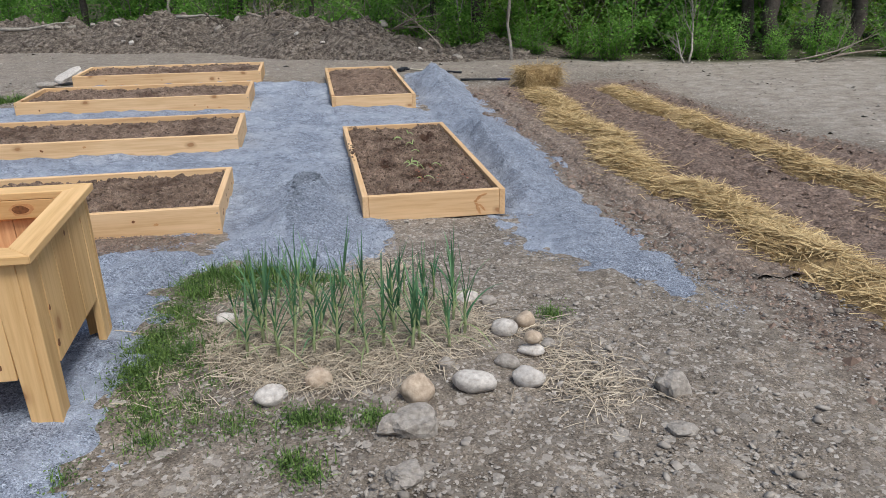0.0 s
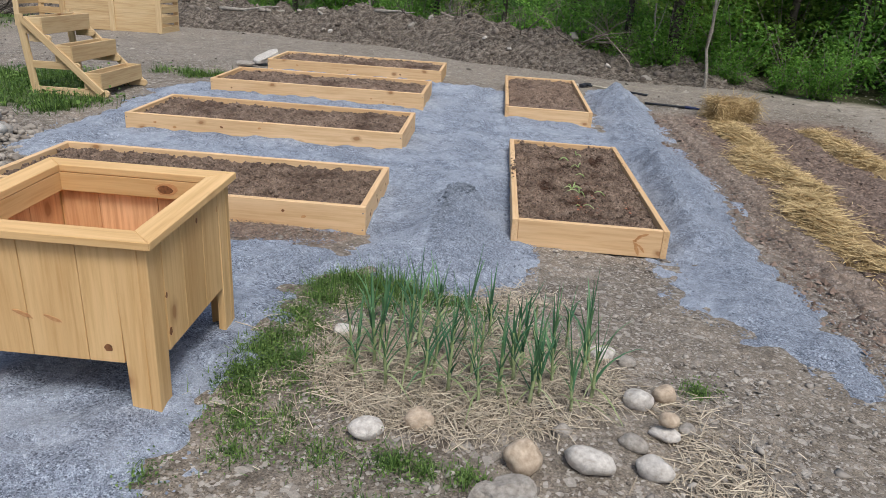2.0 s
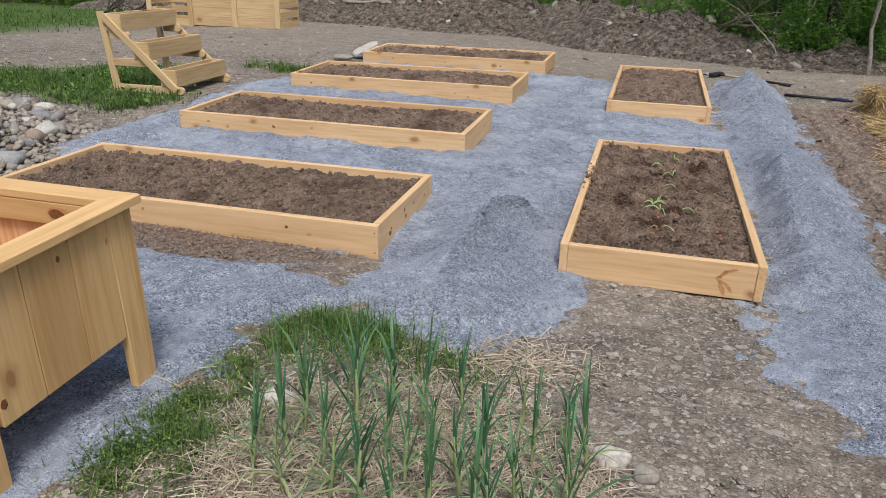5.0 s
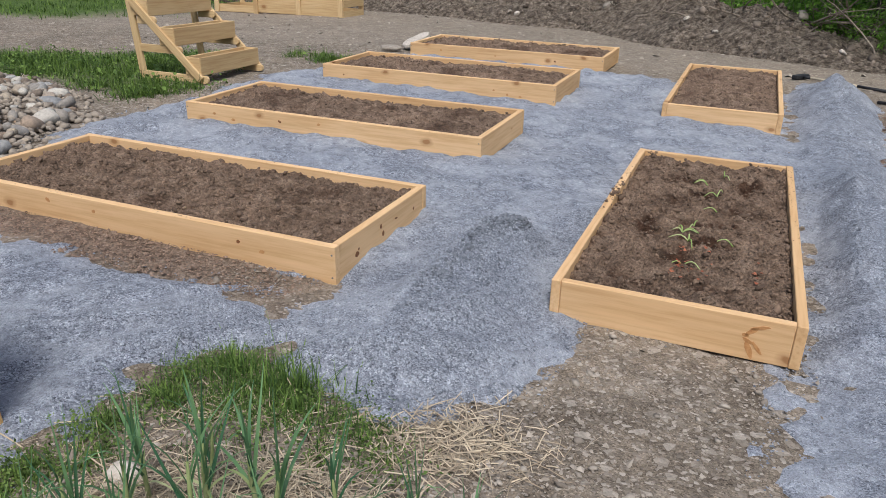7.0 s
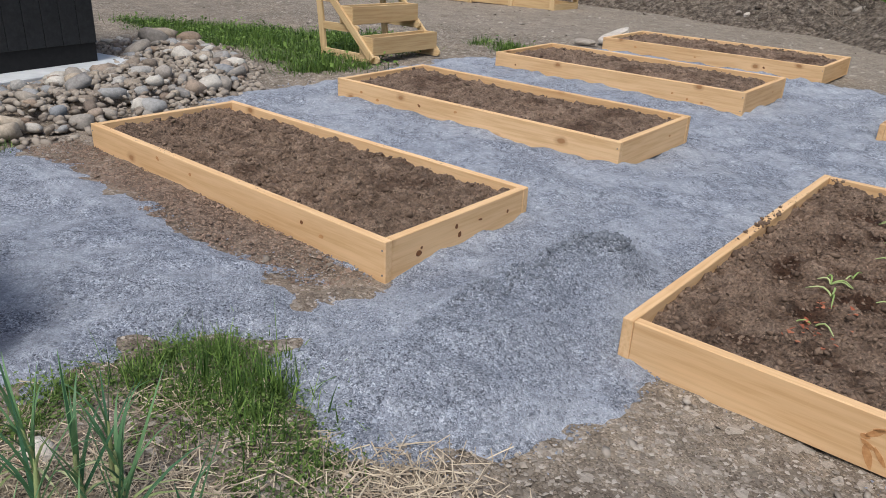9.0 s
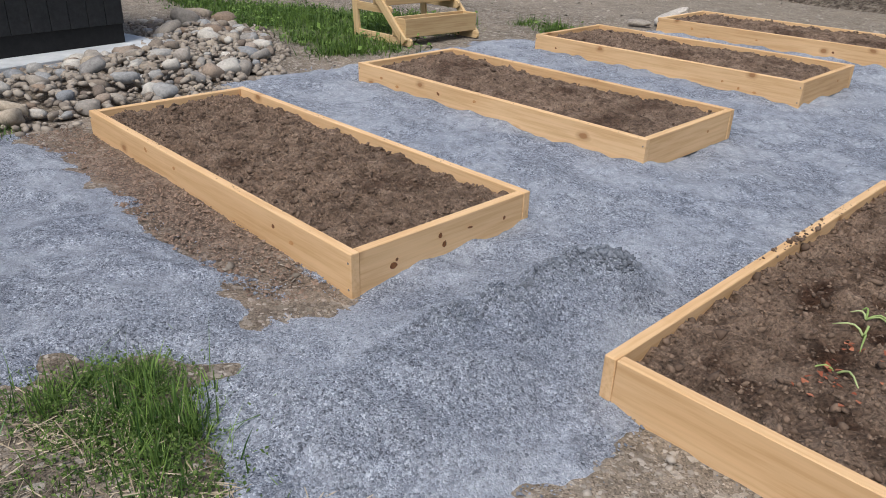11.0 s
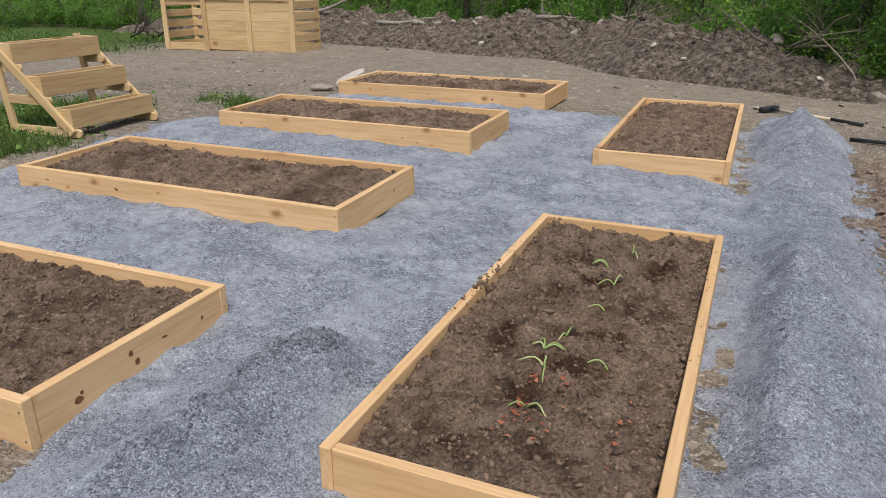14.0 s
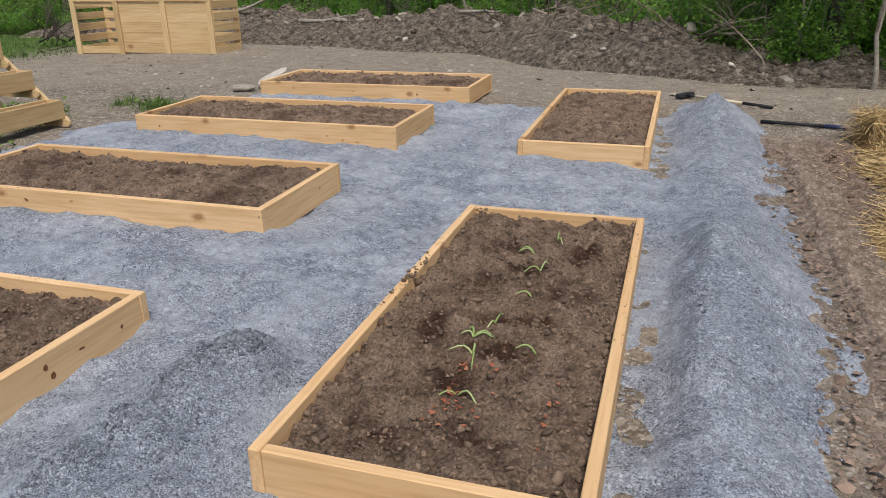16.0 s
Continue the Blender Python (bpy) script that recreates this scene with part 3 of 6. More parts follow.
GRAVEL_EDGE = [(-3.45, 6.0), (-3.9, 5.0), (-3.72, 3.0), (-3.85, 1.6), (-3.55, 1.25), (-3.1, 0.6), (-3.15, -0.4), (-4.2, -0.7), (-6.0, -2.6), (-5.0, -4.6),
               (-1.6, -4.3), (-0.62, -3.7), (-0.31, -3.09), (-0.09, -2.8), (-0.23, -2.3), (-0.19, -1.77), (-0.02, -0.94), (0.09, -0.82), (0.6, -0.97),
               (0.84, -0.88), (1.0, -0.72), (1.25, -0.3), (1.3, 0.4), (2.2, 0.4), (2.3, -0.1), (2.2, -0.65), (2.48, -0.94), (2.86, -1.5), (2.9, -1.88),
               (3.14, -2.05), (3.15, -1.16), (3.18, -0.07), (3.14, 0.8), (3.07, 1.32), (3.25, 1.7), (3.36, 2.1), (3.36, 2.8), (3.29, 3.4), (3.3, 4.2), (3.36, 5.4), (3.42, 6.6), (3.4, 7.6),
               (3.0, 8.9), (2.6, 8.7), (2.5, 7.6), (1.0, 7.5), (0.7, 7.75), (-0.1, 7.75), (-3.2, 7.75), (-3.3, 7.0)]


HEAP_MARK = [None]


def heap_crest(y):
    """Line of the middle heap's crest."""
    return 0.53 + 0.15 * np.clip((y - 0.3) / 0.8, 0, 1) ** 1.4 + 0.03 * wavy(y * 0 + 1, y, 6, 17)


def gravel_height(x, y):
    """Height of the gravel's top, and how far inside its edge a place lies."""
    d = outline_distance(x, y, GRAVEL_EDGE)
    patch = np.maximum(np.abs(x + 1.7) - 1.62, np.abs(y + 0.1) - (0.24 + 0.07 * wavy(x, y, 2.5, 13)))
    d = np.maximum(d, -patch)
    hole = np.sqrt(((x - 2.40) / 0.17) ** 2 + ((y - 0.95) / 0.85) ** 2) - 1
    d = np.maximum(d, -hole * 0.10 - 0.02)
    bare = np.sqrt(((x - 2.42) / 0.12) ** 2 + ((y - 6.2) / 0.9) ** 2) - 1
    d = np.maximum(d, -bare * 0.10 - 0.02)
    d = d + 0.045 * wavy(x, y, 5, 11) + 0.03 * crumb(x, y, 8, 33) + 0.03 * crumb(x, y, 19, 34)
    h = 0.055 * np.clip(-d / 0.25, -1.6, 1) + 0.014 * wavy(x, y, 4.5, 14) + 0.014 * wavy(x, y, 12, 15) + 0.018 * crumb(x, y, 7, 16) + 0.011 * crumb(x, y, 14, 24)
    # heap on the middle path
    t = np.clip((y + 0.75) / 2.1, 0, 1)
    cx = heap_crest(y)
    s = x - cx
    ridge = np.where(s < 0, np.clip(1 + s / 0.32, 0, 1) ** 1.2, np.clip(1 - s / np.clip(0.70 - 0.40 * np.clip(y, 0, 2), 0.22, 0.8), 0, 1))
    h = h + (0.08 + 0.15 * t) * ridge * np.clip((1.3 - y) / 0.24, 0, 1) * np.clip((y + 1.0) / 0.35, 0, 1) * (1 + 0.22 * wavy(x, y, 12, 18) + 0.3 * crumb(x, y, 8, 26))
    # long heap on the far side
    u = np.clip((y - 4.4) / 3.0, 0, 1)
    far_heap = (0.06 + 0.26 * u ** 1.6) * np.clip(1 - np.abs(x - 2.84 - 0.1 * u) / (0.40 + 0.12 * u), 0, 1) * np.clip((8.2 - y) / 0.9, 0, 1) * np.clip((y - 3.9) / 0.7, 0, 1)
    # and the nearer one before it, steeper towards the bed
    q = x - 2.70 - 0.06 * np.clip(y - 1.5, 0, 2)
    low_heap = 0.17 * np.where(q < 0, np.clip(1 + q / 0.22, 0, 1), np.clip(1 - q / 0.62, 0, 1)) * np.clip((y - 0.2) / 1.2, 0, 1) * np.clip((4.2 - y) / 0.9, 0, 1)
    # slope past the crest: no dust, and shade painted in by the material
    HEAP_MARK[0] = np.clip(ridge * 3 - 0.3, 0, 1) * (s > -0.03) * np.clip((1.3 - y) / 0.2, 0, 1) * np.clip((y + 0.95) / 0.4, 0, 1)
    h = h + (far_heap + low_heap) * (1 + 0.15 * wavy(x, y, 9, 19) + 0.18 * crumb(x, y, 9, 35))
    return h, d


qx, qy = np.arange(-6.2, 3.8, 0.04), np.arange(-4.9, 9.3, 0.04)
X, Y = np.meshgrid(qx, qy)
H, D = gravel_height(X, Y)
# loose grain and painted heap shade in one mask, with the east strip
LOOSE_SHADE = HEAP_MARK[0] + 0.7 * np.clip(1.2 - np.abs(X - 2.95) / 0.45, 0, 1)
faces = grid_faces(len(qx), len(qy), D < 0.12)
v, f = compact(np.stack([X.ravel(), Y.ravel(), (ground_z(X, Y) + H).ravel(), np.clip(LOOSE_SHADE, 0, 1).ravel()], 1), faces)
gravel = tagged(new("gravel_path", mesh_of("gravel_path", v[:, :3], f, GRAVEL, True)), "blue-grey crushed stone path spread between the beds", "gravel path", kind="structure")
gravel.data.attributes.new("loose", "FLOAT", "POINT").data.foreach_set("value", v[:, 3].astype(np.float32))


def top_z(x, y):
    """Whichever lies uppermost: ground or gravel."""
    x, y = np.asarray(x, dtype=float), np.asarray(y, dtype=float)
    h, d = gravel_height(x, y)
    return ground_z(x, y) + np.where(d < 0.05, np.maximum(h, 0), 0)


BEDS = [(-3.05, 0.0), (-3.09, 2.43), (-3.13, 5.02), (-3.09, 7.57)]


def off_beds(x, y):
    ok = np.ones(len(x), dtype=bool)
    for bx, by in BEDS:
        ok &= ~((x > bx) & (x < bx + 3.05) & (y > by) & (y < by + 1.22))
    for bx, by in ((1.124, 0.328), (1.07, 5.31)):
        ok &= ~((x > bx) & (x < bx + 1.247) & (y > by) & (y < by + 3.05))
    return ok


# ---- raised beds ----
def knot(parent, at, turn, w, h, mat, seed):
    """A sawn knot, barely proud of the board; turn sets the face it lies on."""
    r = random.Random(seed)
    bm = bmesh.new()
    vs = [bm.verts.new((w * math.cos(q * 0.4488) * r.uniform(0.8, 1.15), 0, h * math.sin(q * 0.4488) * r.uniform(0.8, 1.15))) for q in range(14)]
    f = bm.faces.new(vs)
    e = bmesh.ops.extrude_face_region(bm, geom=[f])
    bmesh.ops.translate(bm, vec=(0, 0.004, 0), verts=[v for v in e["geom"] if isinstance(v, bmesh.types.BMVert)])
    bmesh.ops.recalc_face_normals(bm, faces=list(bm.faces))
    me = bpy.data.meshes.new("knot")
    bm.to_mesh(me)
    bm.free()
    me.materials.append(mat)
    return child(new("knot", me), parent, pose(*at) @ pose(0, 0, 0, 0, 0, turn[1]) @ pose(0, 0, 0, 0, turn[0], 0))



BED_L, BED_W, BED_H, BED_T = 3.05, 1.22, 0.235, 0.05


# hand-dug planting hollows: place and half-widths
HOLLOWS = [(0.34, 0.32, 0.12, 0.09), (0.55, 0.72, 0.10, 0.13), (0.33, 1.12, 0.06, 0.16), (0.62, 1.32, 0.12, 0.07), (0.80, 1.38, 0.10, 0.08), (0.80, 1.02, 0.07, 0.07), (0.40, 1.75, 0.10, 0.14), (0.85, 1.75, 0.13, 0.09), (0.62, 2.05, 0.10, 0.08), (0.45, 2.35, 0.12, 0.08), (0.9, 2.3, 0.1, 0.1), (0.72, 0.3, 0.14, 0.08), (0.6, 1.0, 0.13, 0.06)]


def bed_soil(name, along_y, seed, lift, planted=False):
    """Crumbly soil that fills a bed, heaped in the middle, with its clods."""
    res = 0.017 if seed in (20, 40) else 0.026
    nx, ny = (int((BED_W - 2 * BED_T) / res), int((BED_L - 2 * BED_T) / res))
    if not along_y:
        nx, ny = ny, nx
    wx, wy = (BED_W, BED_L) if along_y else (BED_L, BED_W)
    x, y = np.meshgrid(np.linspace(BED_T - 0.004, wx - BED_T + 0.004, nx), np.linspace(BED_T - 0.004, wy - BED_T + 0.004, ny))

    def height(x, y):
        e = np.minimum(np.minimum(x, wx - x), np.minimum(y, wy - y)) - BED_T
        z = lift - (0.022 if planted else 0.038) + (0.032 if planted else 0.05) * np.clip(e / 0.2, 0, 1) + 0.016 * wavy(x, y, 3.2, seed)
        z = z + 0.012 * wavy(x, y, 9, seed + 1) + 0.018 * crumb(x, y, 10, seed) + 0.025 * crumb(x, y, 19, seed + 1) + 0.028 * np.abs(crumb(x, y, 33, seed + 2)) - 0.012
        if planted:
            for px, py, rx, ry in HOLLOWS:
                z = z - 0.03 * np.exp(-(((x - px) / rx) ** 2 + ((y - py) / ry) ** 2))
        return z

    z = height(x, y)
    me = mesh_of(name, np.stack([x.ravel(), y.ravel(), z.ravel()], 1), grid_faces(nx, ny), SOIL, seed not in (20, 40))
    damp = np.clip(1.5 * wavy(x, y, 4.5, seed + 5) + 0.8 * wavy(x, y, 13, seed + 6) - 0.55, 0, 0.6)
    if planted:
        damp *= 0.25
        for px, py, rx, ry in HOLLOWS:
            damp = damp + 2.3 * np.exp(-(((x - px) / rx) ** 2 + ((y - py) / ry) ** 2)) * np.clip(0.65 + 0.6 * wavy(x, y, 16, seed + 7) + 0.4 * wavy(x, y, 34, seed + 8), 0, 1.2)
    me.attributes.new("damp", "FLOAT", "POINT").data.foreach_set("value", np.clip(damp, 0, 1).ravel().astype(np.float32))
    k = 5500 if seed in (20, 40) else 1800
    bx, by = rng.uniform(BED_T + 0.02, wx - BED_T - 0.02, k), rng.uniform(BED_T + 0.02, wy - BED_T - 0.02, k)
    size = np.clip(rng.lognormal(-5.1, 0.4, k), 0.003, 0.010)
    clods = bits("soil_clods", np.stack([bx, by, height(bx, by) + size * 0.15], 1), size, SOIL_BIT, 0.95)
    clods.polygons.foreach_set("use_smooth", [True] * len(clods.polygons))
    k = 1900 if seed in (20, 40) else 520
    side = rng.integers(0, 3, k)
    bx = np.where(side == 1, wx * rng.beta(0.5, 0.5, k), rng.uniform(0, wx, k)).clip(BED_T + 0.02, wx - BED_T - 0.02)
    by = rng.uniform(BED_T + 0.02, wy - BED_T - 0.02, k)
    size = np.clip(rng.lognormal(-4.7, 0.42, k), 0.005, 0.026 if planted else 0.021)
    lumps = blobs("soil_lumps", np.stack([bx, by, height(bx, by) + size * 0.25], 1), size, SOIL_BIT, rough=0.24, flat=0.9)
    return me, clods, lumps, height


def raised_bed(x, y, front, back, along_y, seed, lift, label, planted=False):
    """Four planks round a fill of soil; front and back are the heights of the top edge."""
    wy = BED_L if along_y else BED_W
    wx = BED_W if along_y else BED_L
    base = new("raised_bed")
    base.matrix_basis = pose(x, y, front - BED_H, math.degrees(math.atan2(back - front, wy))) @ Matrix.Diagonal((1.022 if along_y else 1.0, 1, 1, 1))
    h = BED_H / 2
    if along_y:
        for px in (BED_T / 2, wx - BED_T / 2):
            board("side_board", base, (wy, BED_T, BED_H), (px, wy / 2, h), PINE, (0, 0, 90))
        for py in (BED_T / 2 + 0.003, wy - BED_T / 2 - 0.003):
            board("end_board", base, (wx - 2 * BED_T - 0.002, BED_T, BED_H - 0.004), (wx / 2, py, h), PINE)
    else:
        for py in (BED_T / 2, wy - BED_T / 2):
            board("side_board", base, (wx, BED_T, BED_H), (wx / 2, py, h), PINE)
        for px in (BED_T / 2 + 0.003, wx - BED_T / 2 - 0.003):
            board("end_board", base, (wy - 2 * BED_T - 0.002, BED_T, BED_H - 0.004), (px, wy / 2, h), PINE, (0, 0, 90))
    # screw heads at the lapped corners
    sv, sf = [], []
    for cx in (0.02, (wx if not along_y else wy) - 0.02):
        for cz in (0.05, BED_H - 0.05):
            for face in (0, 1):
                a = (cx, -0.002 if face == 0 else (wy if not along_y else wx) + 0.002, cz)
                ring = [(a[0] + 0.006 * math.cos(t * 1.0472), a[1], a[2] + 0.006 * math.sin(t * 1.0472)) for t in range(6)]
                back_ring = [(p[0], p[1] + (0.006 if face == 0 else -0.006), p[2]) for p in ring]
                o = len(sv)
                sv += ring + back_ring
                sf += [tuple(range(o, o + 6))] + [(o + t, o + (t + 1) % 6, o + 6 + (t + 1) % 6, o + 6 + t) for t in range(6)]
    if along_y:
        sv = [(p[1], p[0], p[2]) for p in sv]
    child(tagged(new("screws", mesh_of("screws", sv, sf, STEEL)), kind="stuff"), base)
    me, clods, lumps, height = bed_soil("soil", along_y, seed, lift, planted)
    child(tagged(new("soil", me), "dark brown crumbly garden soil", kind="stuff"), base)
    child(tagged(new("soil_clods", clods), "loose clods of soil", kind="stuff"), base)
    child(tagged(new("soil_lumps", lumps), "rounded lumps of soil", kind="stuff"), base)
    # crumbs spilt on the planks' tops
    k = 130
    run = wy if along_y else wx
    t = np.clip(rng.uniform(0, run, 9)[rng.integers(0, 9, k)] + rng.normal(0, 0.07, k), 0.01, run - 0.01)
    s = rng.integers(0, 2, k)
    off = np.where(s == 0, rng.uniform(0.005, BED_T, k), (wx if along_y else wy) - rng.uniform(0.005, BED_T, k))
    size = np.clip(rng.lognormal(-5.9, 0.5, k), 0.0015, 0.009)
    p = np.stack([off, t, BED_H + size * 0.2], 1) if along_y else np.stack([t, off, BED_H + size * 0.2], 1)
    child(tagged(new("crumbs", bits("crumbs", p, size, SOIL_BIT, 0.7)), kind="stuff"), base)
    return tagged(base, label, "raised bed", "raised beds on the gravel"), height


TOPS = [(0.195, 0.212), (0.272, 0.295), (0.318, 0.343), (0.34, 0.363)]
for i, ((bx, by), (za, zb)) in enumerate(zip(BEDS, TOPS)):
    bed, _ = raised_bed(bx, by, za, zb, False, 20 + 4 * i, 0.205, "fresh pine plank raised bed filled with bare dark soil")
    if i == 0:
        for q, (py, pz, w, h) in enumerate(((0.25, 0.10, 0.022, 0.017), (0.27, 0.125, 0.009, 0.009), (0.55, 0.165, 0.012, 0.016), (0.58, 0.11, 0.014, 0.018), (0.76, 0.15, 0.02, 0.006), (1.02, 0.13, 0.009, 0.012))):
            knot(bed, (BED_L - 0.0015, py, pz), (8, 90), w, h, KNOT, q)
    else:
        knot(bed, (BED_L - 0.0015, 0.85, 0.13), (15, 90), 0.016, 0.011, RED_KNOT, i)
    for q in range(4):
        knot(bed, (random.uniform(0.3, 2.8), -0.0015, random.uniform(0.05, 0.19)), (random.uniform(-30, 30), 0), random.uniform(0.009, 0.022), random.uniform(0.008, 0.014), KNOT if q == 0 else RED_KNOT, 10 * i + q)
bed_e, soil_e = raised_bed(1.124, 0.328, 0.102, 0.122, True, 40, 0.20, "fresh pine plank raised bed with soil and a few onion sprouts", True)
for q, (px, pz, w, h, a) in enumerate(((1.02, 0.185, 0.045, 0.010, -18), (0.985, 0.16, 0.04, 0.012, -42), (0.975, 0.105, 0.03, 0.010, 28), (0.985, 0.06, 0.05, 0.014, 66), (1.02, 0.075, 0.045, 0.010, 52), (0.96, 0.135, 0.02, 0.010, 0))):
    knot(bed_e, (px, 0.0015, pz), (a, 0), w, h, RED_KNOT, q + 3)
for q in range(3):
    knot(bed_e, (0.004 if q else 1.2165, 0.12 + 0.9 * q, 0.13), (10, 90), 0.014, 0.011, RED_KNOT, q + 9)
raised_bed(1.07, 5.31, 0.192, 0.264, True, 44, 0.205, "fresh pine plank raised bed filled with bare dark soil")

# clods spilt over the near bed's long plank
k = 70
size = np.clip(rng.lognormal(-4.9, 0.45, k), 0.003, 0.016)
p = np.stack([rng.uniform(0.004, 0.06, k), rng.normal(1.68, 0.17, k), BED_H + size * 0.5], 1)
p[:14, :2] = np.stack([rng.uniform(0.06, 0.16, 14), rng.uniform(2.86, 2.98, 14)], 1)
child(tagged(new("spilt_clods", blobs("spilt_clods", p, size, SOIL_BIT, rough=0.28, flat=0.85)), "soil clods spilt on the plank", kind="stuff"), bed_e)


def sprout(x, y, blades, seed):
    """A wilted onion seedling: thin curved tubes."""
    r = random.Random(seed)
    stems = []
    for _ in range(blades):
        a, ln, hi = r.uniform(0, 6.28), r.uniform(0.07, 0.14), r.uniform(0.015, 0.04)
        pts = [(math.cos(a) * ln * t, math.sin(a) * ln * t + 0.02 * math.sin(5 * t), 0.003 + hi * math.sin(3.0 * t)) for t in (0, 0.2, 0.4, 0.6, 0.8, 1)]
        stems.append((pts, [0.005, 0.005, 0.0045, 0.004, 0.0035, 0.0015]))
    ob = new("onion_sprout", tubes("onion_sprout", stems, SPROUT, 5))
    w = bed_e.matrix_basis @ Vector((x, y, float(soil_e(np.array(x), np.array(y)))))
    ob.matrix_basis = Matrix.Translation(w)
    vals = np.linspace(0.2, 1, len(ob.data.vertices)).astype(np.float32)
    ob.data.attributes.new("tint", "FLOAT", "POINT").data.foreach_set("value", vals)
    return tagged(ob, "pale green wilted onion sprout lying on soil", "sprout", "onion sprouts in the bed")


for i, (sx, sy, nb) in enumerate(((0.60, 0.62, 2), (0.60, 0.88, 3), (0.55, 1.08, 4), (0.60, 1.3, 2), (0.72, 1.62, 1), (0.70, 2.0, 2), (0.62, 2.25, 2), (0.85, 1.05, 1), (0.72, 2.5, 2))):
    sprout(sx, sy, nb, i + 5)
k = 48
cx, cy = np.array([0.58, 0.62, 0.60, 0.98, 0.72])[rng.integers(0, 5, k)] + rng.normal(0, 0.016, k), np.array([0.45, 0.5, 0.8, 0.62, 0.36])[rng.integers(0, 5, k)] + rng.normal(0, 0.02, k)
pts = np.stack([cx, cy, soil_e(cx, cy) + 0.02], 1)
v, f, t = ribbons(pts, rng.uniform(0, 6.28, k), rng.uniform(-0.2, 0.7, k), rng.uniform(0.012, 0.03, k), rng.uniform(0.012, 0.024, k), rng.uniform(0, 0.4, k), 2)
child(tagged(new("dry_onion_skins", mesh_of("dry_onion_skins", v, f, RUST, False, t)), "rust-red papery onion skins", kind="stuff"), bed_e)

# ---- square planter on legs ----
def planter_box():
    base = new("planter_box")
    w, d, top = 0.99, 0.99, 0.857
    base.matrix_basis = pose(-0.391 - w / 2, -2.14, -0.012, 2.0, 0, 0)
    hx, hy, low = w / 2 - 0.035, d / 2 - 0.035, 0.275
    # mitred rim
    rim = 0.115
    o = [(-w / 2, -d / 2), (w / 2, -d / 2), (w / 2, d / 2), (-w / 2, d / 2)]
    for i in range(4):
        a, b = Vector(o[i]), Vector(o[(i + 1) % 4])
        ln = (b - a).length
        out = [(-ln / 2 + 0.0008, 0), (ln / 2 - 0.0008, 0), (ln / 2 - rim, rim), (-ln / 2 + rim, rim)]
        me = prism("rim", out, 0.036, PLANTER_PINE)
        m = (a + b) / 2
        ang = math.degrees(math.atan2((b - a).y, (b - a).x))
        child(new("rim", me), base, pose(m.x, m.y, top - 0.018, 0, 0, ang) @ pose(0, 0, 0, -90))
    # vertical planks on the four faces
    for s in range(4):
        turn = 90 * s
        half, dist = (hx, hy) if s % 2 == 0 else (hy, hx)
        inner = half - 0.14
        n = 3
        cuts = (-inner, -0.08, 0.165, inner) if s % 2 == 0 else (-inner, -0.12, 0.11, inner)
        for q in range(n):
            pw = cuts[q + 1] - cuts[q] - 0.003
            ob = new("plank", box_mesh("plank", top - 0.036 - low, 0.022, pw, PLANTER_PINE, 0.0025))
            child(ob, base, pose(0, 0, 0, 0, 0, turn) @ pose((cuts[q] + cuts[q + 1]) / 2, -dist + 0.014, (top - 0.036 + low) / 2) @ pose(0, 0, 0, 0, 90, 0))
        # lining, inner rail
        for q in range(n):
            ob = new("lining", box_mesh("lining", top - 0.14 - low, 0.015, (cuts[q + 1] - cuts[q]) * 1.28 - 0.003, CEDAR, 0.002))
            child(ob, base, pose(0, 0, 0, 0, 0, turn) @ pose((cuts[q] + cuts[q + 1]) / 2 * 1.28, -dist + 0.036, (top - 0.14 + low) / 2) @ pose(0, 0, 0, 0, 90, 0))
        rail = new("rail", box_mesh("rail", 2 * half - 0.10, 0.034, 0.10, PLANTER_PINE))
        child(rail, base, pose(0, 0, 0, 0, 0, turn) @ pose(0, -dist + 0.062, top - 0.088))
    floor_board = board("floor", base, (2 * hx - 0.06, 2 * hy - 0.06, 0.02), (0, 0, low + 0.02), CEDAR)
    # corner legs, each of two boards
    for s in range(4):
        turn = 90 * s
        for wide, flip in ((0.105, 1), (0.13, -1)):
            out = [(-wide / 2, 0.0), (wide / 2, 0.0), (wide / 2, top - 0.036), (-wide / 2, top - 0.036)]
            cut = 0.018
            out[0 if flip == 1 else 1] = (out[0 if flip == 1 else 1][0] + (cut if flip == 1 else -cut), 0.0)
            me = prism("leg", out, 0.04, PLANTER_PINE)
            if flip == 1:
                m = pose(0, 0, 0, 0, 0, turn) @ pose(hx - 0.0415 - wide / 2, -hy + 0.021, 0)
            else:
                m = pose(0, 0, 0, 0, 0, turn + 90) @ pose(-hy + wide / 2, -hx + 0.02, 0)
            # grain runs up the leg: mesh turned so that x is its length
            for vert in me.vertices:
                c = vert.co
                vert.co = (c.z, c.y, -c.x)
            child(new("leg", me), base, m @ pose(0, 0, 0, 0, -90, 0))
    for px, pz, w, h, mat in ((0.255, 0.345, 0.019, 0.017, KNOT), (-0.10, 0.47, 0.045, 0.010, RED_KNOT), (0.03, 0.46, 0.04, 0.009, RED_KNOT), (-0.3, 0.62, 0.012, 0.01, RED_KNOT)):
        knot(base, (px, -hy + 0.0015, pz), (20, 0), w, h, mat, int(px * 100) + 50)
    for py, pz, w, h, mat in ((-0.3, 0.36, 0.014, 0.02, KNOT), (-0.31, 0.54, 0.008, 0.014, KNOT), (0.05, 0.75, 0.009, 0.012, KNOT), (0.3, 0.72, 0.006, 0.014, RED_KNOT)):
        knot(base, (hx - 0.0015, py, pz), (5, 90), w, h, mat, int(py * 100) + 70)
